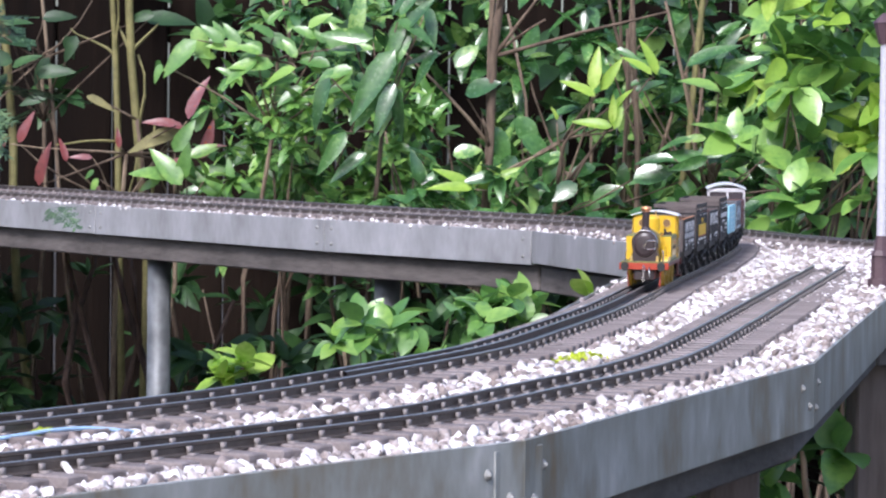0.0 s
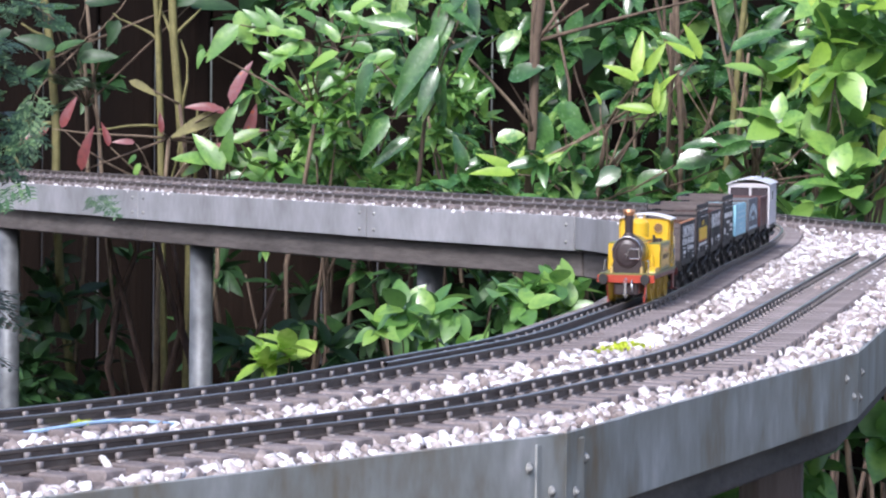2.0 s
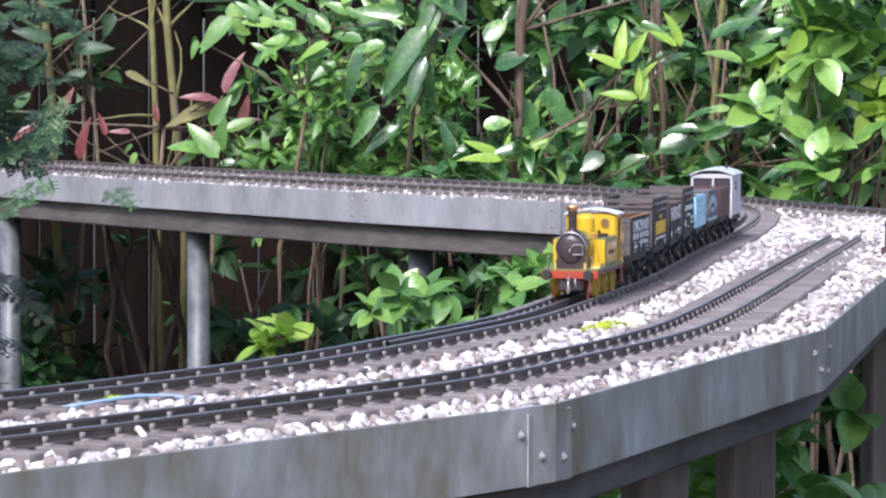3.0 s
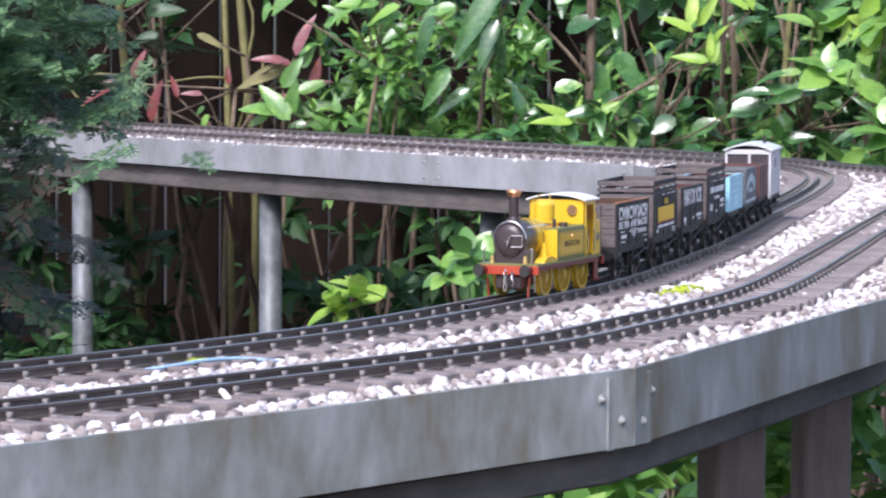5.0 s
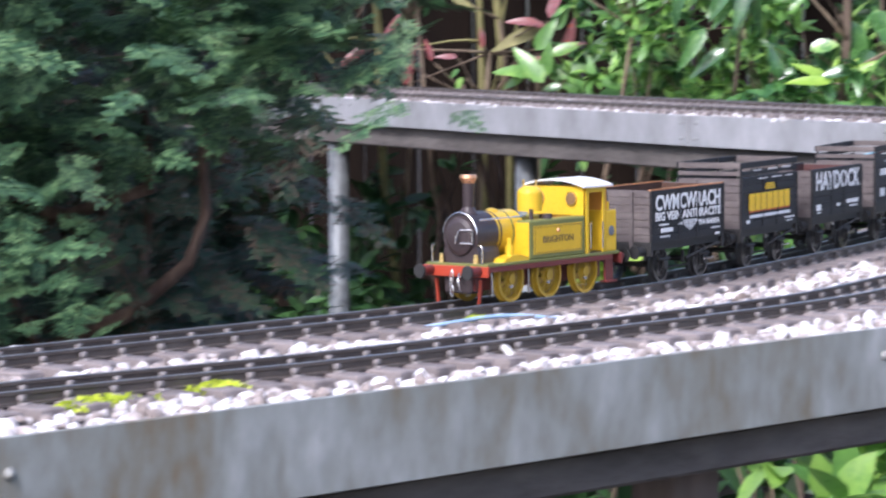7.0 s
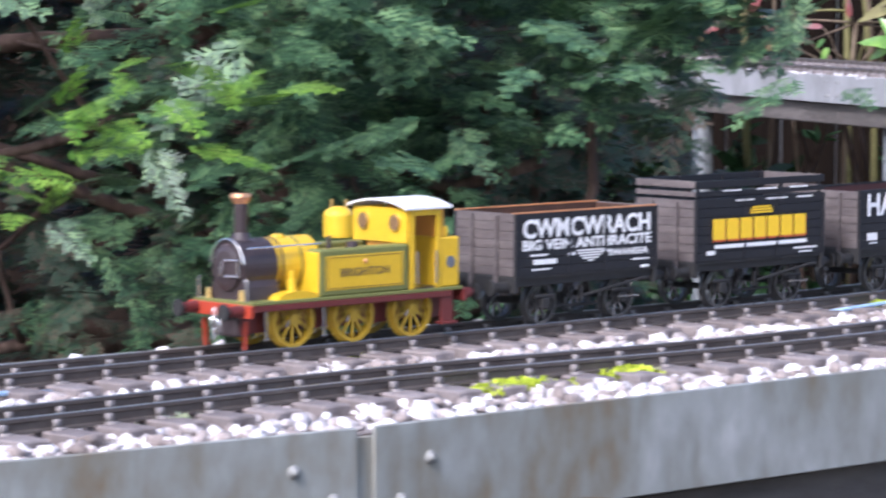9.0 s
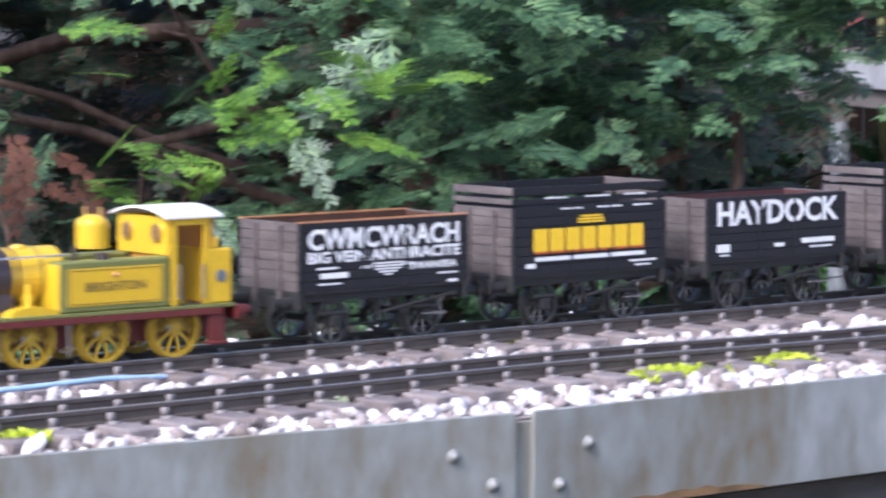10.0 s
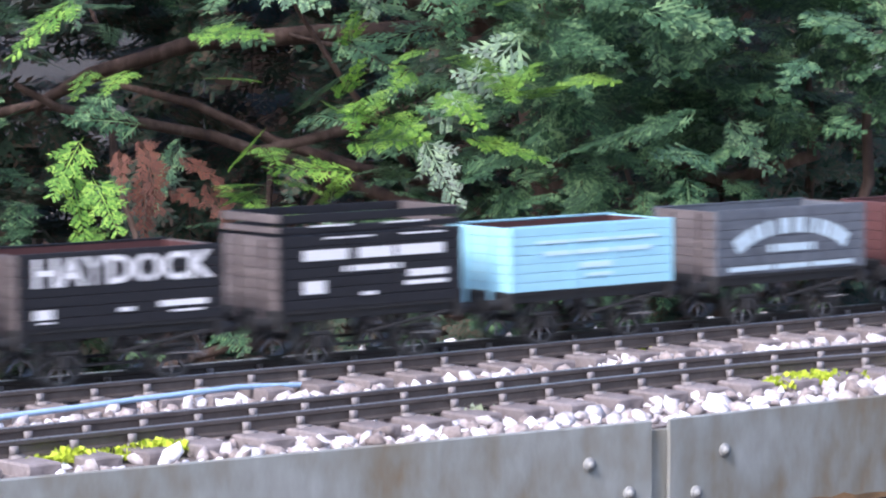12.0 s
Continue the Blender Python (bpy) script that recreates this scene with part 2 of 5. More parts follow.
def scatter(name, tv, tf, mats, mat, parent=None, smooth=False):
    """One mesh of many copies of a small form: tv its corners, tf its faces (all of one size), mats n 4x4 arrays."""
    tv, tf, mats = np.asarray(tv, float), np.asarray(tf, int), np.asarray(mats, float)
    if tv.ndim == 2:
        v = np.einsum("nij,kj->nki", mats[:, :3, :3], tv) + mats[:, None, :3, 3]
    else:
        v = np.einsum("nij,nkj->nki", mats[:, :3, :3], tv) + mats[:, None, :3, 3]
    n, k = v.shape[:2]
    f = (tf[None] + (np.arange(n) * k)[:, None, None]).reshape(-1, tf.shape[1])
    me = bpy.data.meshes.new(name)
    me.vertices.add(n * k)
    me.vertices.foreach_set("co", v.reshape(-1))
    me.loops.add(f.size)
    me.loops.foreach_set("vertex_index", f.reshape(-1))
    me.polygons.add(len(f))
    me.polygons.foreach_set("loop_start", np.arange(len(f)) * tf.shape[1])
    if smooth:
        me.polygons.foreach_set("use_smooth", np.ones(len(f), bool))
    me.update(calc_edges=True)
    me.materials.append(mat)
    ob = new(name, me)
    if parent:
        ob.parent = parent
    return ob


def turns(rng, n, tilt=1.0):
    """n random turns as 3x3 arrays: any heading, tilted by up to tilt radians."""
    h, a, b = rng.uniform(0, 2 * np.pi, n), rng.normal(0, tilt, n), rng.normal(0, tilt, n)
    return euler(a, b, h)


def euler(a, b, c):
    ca, sa, cb, sb, cc, sc = np.cos(a), np.sin(a), np.cos(b), np.sin(b), np.cos(c), np.sin(c)
    o, z = np.ones_like(ca), np.zeros_like(ca)
    rx = np.array([[o, z, z], [z, ca, -sa], [z, sa, ca]])
    ry = np.array([[cb, z, sb], [z, o, z], [-sb, z, cb]])
    rz = np.array([[cc, -sc, z], [sc, cc, z], [z, z, o]])
    return np.einsum("ijn,jkn,kln->nil", rz, ry, rx)


def placed(rot3, at3, size):
    m = np.zeros((len(at3), 4, 4))
    m[:, :3, :3] = rot3 * (size[:, None, None] if np.ndim(size) == 1 else size[:, None, :])
    m[:, :3, 3] = at3
    m[:, 3, 3] = 1
    return m


def smooth_line(pts, step=0.004):
    """A Catmull-Rom curve through plan points, sampled evenly; returns places, tangents and the length along it."""
    p = np.array([2 * np.array(pts[0]) - pts[1], *pts, 2 * np.array(pts[-1]) - pts[-2]], float)
    out = []
    for i in range(1, len(p) - 2):
        a, b, c, d = p[i - 1:i + 3]
        for u in np.linspace(0, 1, 40, endpoint=False):
            out.append(0.5 * (2 * b + (c - a) * u + (2 * a - 5 * b + 4 * c - d) * u * u + (3 * b - a - 3 * c + d) * u ** 3))
    out.append(p[-2])
    out = np.array(out)
    s = np.r_[0, np.cumsum(np.hypot(*np.diff(out, axis=0).T))]
    n = int(s[-1] / step)
    g = np.linspace(0, s[-1], n)
    q = np.stack([np.interp(g, s, out[:, k]) for k in (0, 1)], 1)
    for _ in range(SMOOTH):
        q[1:-1] = (q[:-2] + 2 * q[1:-1] + q[2:]) / 4
    t = np.gradient(q, axis=0)
    t /= np.hypot(*t.T)[:, None]
    return q, t, g


def beside(line, off):
    """The plan points that lie off metres to the right of a sampled line."""
    q, t, g = line
    return q + np.stack([t[:, 1], -t[:, 0]], 1) * off


def at(line, s):
    q, t, g = line
    return np.array([np.interp(s, g, q[:, 0]), np.interp(s, g, q[:, 1])])

# ---- plan lines (x, y): rails top is z = 0, tracks run from the near end to the far end
SMOOTH = 60
A_NEAR = [(-1.15, 0.86), (-0.90, 1.21), (-0.66, 1.541), (-0.576, 1.652), (-0.425, 1.865), (-0.304, 2.035), (-0.221, 2.155), (-0.109, 2.355), (-0.023, 2.575), (0.05, 2.79), (0.10, 3.02), (0.165, 3.36), (0.241, 3.858), (0.305, 4.25), (0.363, 4.66), (0.388, 4.97), (0.365, 5.27), (0.27, 5.53), (0.12, 5.74), (-0.02, 5.90), (-0.22, 6.15), (-0.5, 6.54), (-0.87, 7.08), (-1.25, 7.62)]

line_near = smooth_line(A_NEAR)  # the rail that faces the outer edge
B_PTS = [(-1.10, 0.70), (-0.85, 1.06), (-0.608, 1.408), (-0.533, 1.514), (-0.40, 1.71), (-0.265, 1.868), (-0.146, 2.04), (-0.06, 2.17), (0.0, 2.275), (0.055, 2.42), (0.122, 2.60), (0.172, 2.79), (0.24, 3.15), (0.33, 3.65), (0.43, 4.2)]
C_PTS = [(-1.15, 7.9), (-0.72, 7.25), (-0.30, 6.62), (-0.01, 6.19), (0.22, 5.86), (0.38, 5.5), (0.56, 4.98), (0.85, 4.6), (1.4, 4.2)]
line_a, line_b, line_c = smooth_line(beside(line_near, -0.0168)[::15]), smooth_line(B_PTS), smooth_line(C_PTS)
FASCIA = 0.047
OUT = [(-1.12, 0.73), (-0.387, 1.559), (0.049, 2.157), (0.268, 2.775), (0.44, 3.72), (0.74, 4.05), (1.4, 3.9)]
INNER = [(-1.2, 0.93), (-0.70, 1.63), (-0.42, 2.01), (-0.25, 2.225), (-0.14, 2.40), (-0.05, 2.60), (0.02, 2.83), (0.082, 3.2), (0.173, 3.88), (0.235, 4.30), (0.275, 4.70), (0.27, 4.95), (0.13, 5.43), (-0.186, 5.83), (-0.605, 6.455), (-0.87, 6.87), (-1.35, 7.6)]
BACK = [(1.4, 4.32), (0.90, 4.70), (0.63, 5.02), (0.45, 5.53), (0.29, 5.90), (0.06, 6.24), (-0.23, 6.67), (-0.65, 7.3), (-1.1, 8.0)]
DECK_Z = -0.0115


# ---- ground and fence
def ground():
    bm = bmesh.new()
    n = 60
    grid = [[bm.verts.new((x, y, -0.78 + 0.05 * noise.noise((x * 1.7, y * 1.7, 0)) + 0.02 * noise.noise((x * 9, y * 9, 3)))) for x in np.r_[-60, np.linspace(-4, 4, n), 60]] for y in np.r_[-60, np.linspace(-1, 9.5, n), 60]]
    for a, b in zip(grid, grid[1:]):
        for i in range(len(a) - 1):
            bm.faces.new((a[i], a[i + 1], b[i + 1], b[i]))
    ob = part("ground", bm, M_SOIL, smooth=True)
    tagged(ob, "garden soil under the raised railway, darkened in colour for shadow", "ground", kind="structure")


def fence():
    f = tagged(new("fence"), "weathered brown timber board fence behind the shrubs, shadow put into its colour", "fence", kind="structure")
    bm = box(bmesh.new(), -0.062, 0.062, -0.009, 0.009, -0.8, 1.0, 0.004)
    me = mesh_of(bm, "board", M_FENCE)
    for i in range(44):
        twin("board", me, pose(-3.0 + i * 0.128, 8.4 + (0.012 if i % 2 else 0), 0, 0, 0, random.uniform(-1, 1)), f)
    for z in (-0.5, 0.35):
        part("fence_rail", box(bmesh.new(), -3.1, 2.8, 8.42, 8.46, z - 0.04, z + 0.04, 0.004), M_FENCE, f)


# ---- the raised deck
def deck():
    d = tagged(new("railway_deck"), "raised galvanised steel railway deck filled with pale stone chips", "railway deck", kind="structure")
    # bed: sheet between the outer and inner lines, cut at the far turn
    bm = bmesh.new()

    def sheet(l, r, z0, z1):
        n = 120

        def even(pts):
            pts = np.array(pts, float)
            g = np.r_[0, np.cumsum(np.hypot(*np.diff(pts, axis=0).T))]
            return np.stack([np.interp(np.linspace(0, g[-1], n), g, pts[:, k]) for k in (0, 1)], 1)

        L, R = even(l), even(r)
        prev = None
        for p, q in zip(L, R):
            row = [bm.verts.new((*(p + (q - p) * u), z1 + 0.0015 * noise.noise((*(p + (q - p) * u) * 70, 0)))) for u in np.linspace(0, 1, 9)]
            low = [bm.verts.new((*p, z0)), bm.verts.new((*q, z0))]
            if prev:
                for k in range(8):
                    bm.faces.new((prev[0][k], row[k], row[k + 1], prev[0][k + 1]))
                bm.faces.new((prev[1][0], low[0], row[0], prev[0][0]))
                bm.faces.new((prev[0][8], row[8], low[1], prev[1][1]))
                bm.faces.new((prev[1][1], low[1], low[0], prev[1][0]))
            prev = row, low

    inset = [(x - 0.004, y + 0.003) for x, y in OUT]
    inn = [(x + 0.004, y - 0.003) for x, y in INNER[:11]] + [(x + 0.005, y + 0.006) for x, y in INNER[11:]]
    sheet(inset[:5], inn[:9], -0.03, DECK_Z)
    sheet([inset[4], (0.74, 4.05), BACK[2]], [inn[8], inn[9], inn[10]], -0.03, DECK_Z - 0.0004)
    sheet(BACK[2:], inn[10:], -0.03, DECK_Z - 0.0008)
    sheet([(0.72, 4.054), (1.39, 3.905)], BACK[2:0:-1] + [BACK[0]], -0.03, DECK_Z - 0.0012)
    part("ballast_bed", bm, M_BED, d, "gritty bed of fine stone")

    def panel(a, b, height=FASCIA, lift=0.0, inset=0.0, steel=M_STEEL):
        """A folded steel edge strip from a to b with a turned-in upper lip."""
        a, b = Vector((*a, 0)), Vector((*b, 0))
        u = (b - a).normalized()
        m = Matrix.Translation(a) @ u.to_track_quat("X", "Z").to_matrix().to_4x4()
        L = (b - a).length
        bm = bmesh.new()
        box(bm, inset, L - inset, 0, 0.0022, -0.0085 - height + lift, -0.0085 + lift, 0.0006, m)
        box(bm, inset, L - inset, 0.0022, 0.008, -0.0085 - height + lift, -0.0068 - height + lift, 0, m)
        return part("edge_panel", bm, steel, d), m, L

    rivet = mesh_of(ball(rod(bmesh.new(), (0, 0.0004, 0), (0, -0.0008, 0), 0.0032, 0.003, 14), (0, -0.0006, 0), 0.0019), "rivet", M_RIVET, True)

    def rivets(p, m, L, spots):
        for x, z in spots:
            twin("rivet", rivet, m @ pose(x if x >= 0 else L + x, -0.0002, z), p)

    outs = []
    for i in range(len(OUT) - 1):
        a, b = Vector(OUT[i]), Vector(OUT[i + 1])
        u = (b - a).normalized() * 0.0042
        p, m, L = panel(a + u if i == 1 else a, b - u if i == 0 else b, lift=0.001, inset=0.0004)
        outs.append((p, m, L))
        rivets(p, m, L, [(0.033, -0.024), (0.016, -0.041), (-0.034, -0.024), (-0.013, -0.038)])
    # fish plates behind the joints
    for i in (1, 2, 3, 4):
        c = Vector((*OUT[i], 0))
        u = (Vector((*OUT[i + 1], 0)) - Vector((*OUT[i - 1], 0))).normalized()
        m = Matrix.Translation(c) @ u.to_track_quat("X", "Z").to_matrix().to_4x4()
        part("joint_plate", box(bmesh.new(), -0.028, 0.028, 0.003, 0.005, -0.055, -0.012, 0.0005, m), M_STEEL, d)
    # rust runs along the foot of the panel beside the open joint
    p, m, L = outs[1]
    rng = np.random.default_rng(3)
    for x0, w, hgt in ((0.045, 0.10, 0.0055),):
        bm = bmesh.new()
        xs = np.linspace(0, w, 14)
        tops = hgt * np.sin(np.pi * np.clip(xs / w, 0.02, 0.98)) ** 0.6 * rng.uniform(0.45, 1.0, 14)
        lo = [bm.verts.new(m @ Vector((x0 + x, -0.00025, -0.0540))) for x in xs]
        hi = [bm.verts.new(m @ Vector((x0 + x, -0.00025, -0.0540 + t))) for x, t in zip(xs, tops)]
        for i in range(13):
            bm.faces.new((lo[i], lo[i + 1], hi[i + 1], hi[i]))
        part("rust_run", bm, M_RUST, p, "brown rust stain")
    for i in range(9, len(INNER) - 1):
        p, m, L = panel(INNER[i + 1], INNER[i], FASCIA + 0.003 if i > 11 else FASCIA, lift=0.001, inset=0.0012, steel=M_STEELFAR)
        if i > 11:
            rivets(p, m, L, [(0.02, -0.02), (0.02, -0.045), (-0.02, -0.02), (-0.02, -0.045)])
    # thin inner lip of the near deck
    for i in range(9):
        a, b = Vector((*INNER[i + 1], 0)), Vector((*INNER[i], 0))
        m = Matrix.Translation(a) @ (b - a).to_track_quat("X", "Z").to_matrix().to_4x4()
        part("inner_edge", box(bmesh.new(), 0.0005, (b - a).length - 0.0005, 0, 0.002, -0.05, -0.0065, 0.0005, m), M_STEEL, d)
    # timber bearers below
    for pts, w, z0, z1 in ((OUT, 0.03, -0.078, -0.0562), (INNER[11:], 0.035, -0.096, -0.0592)):
        for i in range(len(pts) - 1):
            a, b = Vector((*pts[i], 0)), Vector((*pts[i + 1], 0))
            if pts is not OUT:
                a, b = b, a
            m = Matrix.Translation(a) @ (b - a).to_track_quat("X", "Z").to_matrix().to_4x4()
            part("bearer", box(bmesh.new(), 0.0, (b - a).length, 0.014, 0.014 + w, z0, z1, 0.002, m), M_BEAM, d)
    return d


def deck_posts():
    me = mesh_of(rod(bmesh.new(), (0, 0, -0.82), (0, 0, -0.0425), 0.0202, seg=24), "deck_post", M_POST, False)
    for p in me.polygons:
        p.use_smooth = abs(p.normal.z) < 0.5
    for x, y in ((-1.30, 7.6), (-0.90, 6.99), (-0.486, 6.37), (-0.085, 5.80)):
        ob = new("deck_post", me)
        ob.location = x, y, -0.055
        tagged(ob, "round galvanised steel post holding up the railway deck", "post", "steel deck posts")
    box_me = mesh_of(box(bmesh.new(), -0.019, 0.019, -0.019, 0.019, -0.82, -0.0785, 0.003), "timber_post", M_POSTW)
    for x, y, r in ((0.128, 2.56, 20), (0.213, 2.84, 15), (-0.36, 1.66, 40), (-0.091, 2.110, 40), (-0.85, 1.1, 40), (0.43, 3.8, 10)):
        ob = new("timber_post", box_me)
        ob.matrix_basis = pose(x, y, 0, 0, 0, r)
        tagged(ob, "grey-brown square timber post under the near deck", "post", "timber deck posts")


# ---- track
def rail_profile():
    return [(-0.0026, -0.0068), (0.0026, -0.0068), (0.0026, -0.0058), (0.0008, -0.0050), (0.0008, -0.0022), (0.0015, -0.0016), (0.0015, 0.0), (-0.0015, 0.0), (-0.0015, -0.0016), (-0.0008, -0.0022), (-0.0008, -0.0050), (-0.0026, -0.0058)]


def track(line, s0, s1, label, z=0.0, third=None, pitch=0.0285, nearest=300):
    q, t, g = line
    tr = tagged(new("railway_track"), label, "railway track")
    keep = (g >= s0) & (g <= s1)
    idx = np.nonzero(keep)[0][::3]
    offs = [-0.0168, 0.0168]
    for off in offs + ([third[0]] if third else []):
        bm, top = bmesh.new(), bmesh.new()
        prev = pt = None
        for i in idx:
            if third and off == third[0] and not (third[1] <= g[i] <= third[2]):
                continue
            nrm = np.array([t[i][1], -t[i][0]])
            ring = [bm.verts.new((*(q[i] + nrm * (off + u)), z + w)) for u, w in rail_profile()]
            ring2 = [top.verts.new((*(q[i] + nrm * (off + u)), z + w)) for u, w in ((0.0012, 0.0), (0.0010, 0.0003), (-0.0010, 0.0003), (-0.0012, 0.0))]
            if prev:
                for k in range(len(ring)):
                    bm.faces.new((prev[k], prev[(k + 1) % len(ring)], ring[(k + 1) % len(ring)], ring[k]))
                for k in range(3):
                    top.faces.new((pt[k], pt[k + 1], ring2[k + 1], ring2[k]))
            prev, pt = ring, ring2
        rail = part("rail", bm, M_RAIL, tr)
        part("rail_head", top, M_RAILTOP, rail, "worn bright running surface")
    sleeper = mesh_of(box(bmesh.new(), -0.0080, 0.0080, -0.042, 0.042, -0.0125, -0.0062, 0.0008), "sleeper", M_SLEEPER)
    cv, cf = [], []
    for off in offs:
        for sg in (-1, 1):
            y = off + sg * 0.0031
            for hx, ya, yb, za, zb in ((0.0030, y, y + sg * 0.0030, -0.0073, -0.0052), (0.0017, y, y - sg * 0.0017, -0.0054, -0.0018)):
                k = len(cv)
                cv += [(x, q, w) for x in (-hx, hx) for q in (min(ya, yb), max(ya, yb)) for w in (za, zb)]
                cf += [tuple(k + i for i in f) for f in ((0, 1, 3, 2), (4, 6, 7, 5), (0, 4, 5, 1), (2, 3, 7, 6), (1, 5, 7, 3), (0, 2, 6, 4))]
    seats = []
    n = int((s1 - s0) / pitch)
    for k in range(n):
        s = s0 + (k + 0.5) * pitch
        p = at(line, s)
        d = at(line, s + 0.004) - at(line, s - 0.004)
        m = pose(p[0], p[1], z, 0, 0, math.degrees(math.atan2(d[1], d[0])) + random.uniform(-1.2, 1.2))
        twin("sleeper", sleeper, m, tr)
        seats.append(np.array(m))
    tagged(scatter("rail_chair", cv, cf, seats, M_CHAIR, tr), "grey plastic rail chairs", kind="stuff")
    return tr


# ---- stone chips
def stone_forms(rng, n):
    """n rough lumps of 12 corners and 20 faces."""
    bm = bmesh.new()
    bmesh.ops.create_icosphere(bm, subdivisions=1, radius=1)
    v = np.array([x.co[:] for x in bm.verts])
    f = np.array([[y.index for y in x.verts] for x in bm.faces])
    bm.free()
    return v[None] * rng.uniform(0.6, 1.3, (n, len(v), 1)), f


def inside(p, poly):
    x, y = p.T
    c = np.zeros(len(p), bool)
    for (x0, y0), (x1, y1) in zip(poly, poly[1:] + poly[:1]):
        c ^= ((y0 > y) != (y1 > y)) & (x < (x1 - x0) * (y - y0) / (y1 - y0 + 1e-12) + x0)
    return c


def near_line(p, line, s0, s1):
    q, t, g = line
    k = (g >= s0) & (g <= s1)
    q = q[k][::6]
    return np.sqrt(((p[:, None] - q[None]) ** 2).sum(2).min(1)) if len(q) else np.full(len(p), 9.0)


def inset_of(pts):
    return [(x - 0.005, y + 0.004) for x, y in pts]


def ballast():
    rng = np.random.default_rng(5)
    d = tagged(new("ballast"), "loose pale limestone chips around the tracks", "gravel", kind="stuff")
    near = inset_of(OUT[:5]) + [(0.74, 4.04), BACK[2], INNER[10]] + INNER[9::-1]
    farp = [(0.73, 4.06), (1.35, 3.93), BACK[0], BACK[1]] + BACK[2:] + INNER[:9:-1]
    for poly, dens, lo, hi in ((near, 25000, 0.0017, 0.0050), (farp, 2600, 0.002, 0.0042)):
        xs, ys = np.array(poly).T
        n = int((xs.max() - xs.min()) * (ys.max() - ys.min()) * dens)
        p = np.stack([rng.uniform(xs.min(), xs.max(), n), rng.uniform(ys.min(), ys.max(), n)], 1)
        p = p[inside(p, poly)]
        da, db, dc = near_line(p, line_a, 0, 9), near_line(p, line_b, 0, 3.2), near_line(p, line_c, 0, 9)
        dm = np.minimum(np.minimum(da, db), dc)
        size = np.exp(rng.uniform(np.log(lo), np.log(hi), len(p)))
        keep = (dm > 0.047) | ((dm < 0.042) & (size < 0.0042) & (rng.uniform(0, 1, len(p)) < 0.55))
        p, size, dm = p[keep], size[keep], dm[keep]
        z = np.where(dm < 0.045, -0.0105, DECK_Z + size * rng.uniform(0.1, 0.7, len(p)))
        v, f = stone_forms(rng, len(p))
        flat = np.stack([size * rng.uniform(0.9, 1.5, len(p)), size, size * rng.uniform(0.5, 0.95, len(p))], 1)
        scatter("stone_chips", v, f, placed(turns(rng, len(p), 0.6), np.c_[p, z], flat), M_STONE, d)


def moss_clump(name, x, y, length, turn, mat, label, blades=420):
    rng = np.random.default_rng(int(abs(x * 1000) + abs(y * 100)))
    c, s = math.cos(radians(turn)), math.sin(radians(turn))
    u, w = rng.normal(0, length * 0.28, blades), rng.normal(0, length * 0.09, blades)
    h = 0.0035 * np.exp(-((u / length) ** 2) * 4)
    tv = [(-0.0006, 0, 0), (0.0006, 0, 0), (0.0007, 0.0012, 0.0020), (-0.0007, 0.0012, 0.0020)]
    pts = np.stack([x + c * u - s * w, y + s * u + c * w, DECK_Z + 0.0015 + h * rng.uniform(0.3, 1, blades)], 1)
    ob = scatter(name, np.array(tv), np.array([[0, 1, 2, 3]]), placed(turns(rng, blades, 0.9), pts, rng.uniform(0.8, 1.9, blades)), mat)
    tagged(ob, label, "moss", "moss clumps", "stuff")


def cable(pts, r, mat, label):
    bm = bmesh.new()
    q = smooth_line([p[:2] for p in pts])[0][::4]
    zz = np.interp(np.linspace(0, 1, len(q)), np.linspace(0, 1, len(pts)), [p[2] for p in pts])
    tube(bm, [(a, b, z) for (a, b), z in zip(q, zz)], r, 8)
    ob = part("cable", bm, mat, smooth=True)
    tagged(ob, label, "cable")


# ---- the train; each vehicle faces +x, stands on z = 0, and shows its +y side
SIDE = Matrix(((-1, 0, 0, 0), (0, 0, 1, 0), (0, 1, 0, 0), (0, 0, 0, 1)))


def lettering(text, size, x, z, y, mat, parent, width=None, name="lettering", bold=0.0):
    """Raised flat letters centred at x, with their foot at z, on the side at y."""
    c = bpy.data.curves.new(name, "FONT")
    c.body, c.size, c.align_x, c.extrude, c.offset = text, size, "CENTER", 0.00012, bold
    c.resolution_u = 3
    ob = bpy.data.objects.new(name, c)
    scene.collection.objects.link(ob)
    dg = bpy.context.evaluated_depsgraph_get()
    me = bpy.data.meshes.new_from_object(ob.evaluated_get(dg))
    bpy.data.objects.remove(ob)
    bpy.data.curves.remove(c)
    k = 1.0
    if width:
        xs = [v.co.x for v in me.vertices]
        k = width / (max(xs) - min(xs))
    me.transform(Matrix.Translation((x, y, z)) @ SIDE @ Matrix.Diagonal((k, 1, 1, 1)))
    me.materials.clear()
    me.materials.append(mat)
    o = new(name, me)
    o.parent = parent
    return o


def bars(spots, y, mat, parent, name="lettering"):
    """Plain bars for writing that cannot be read: x0, x1, z0, z1."""
    for x0, x1, z0, z1 in spots:
        part(name, box(bmesh.new(), x0, x1, y - 0.0001, y + 0.0002, z0, z1), mat, parent)


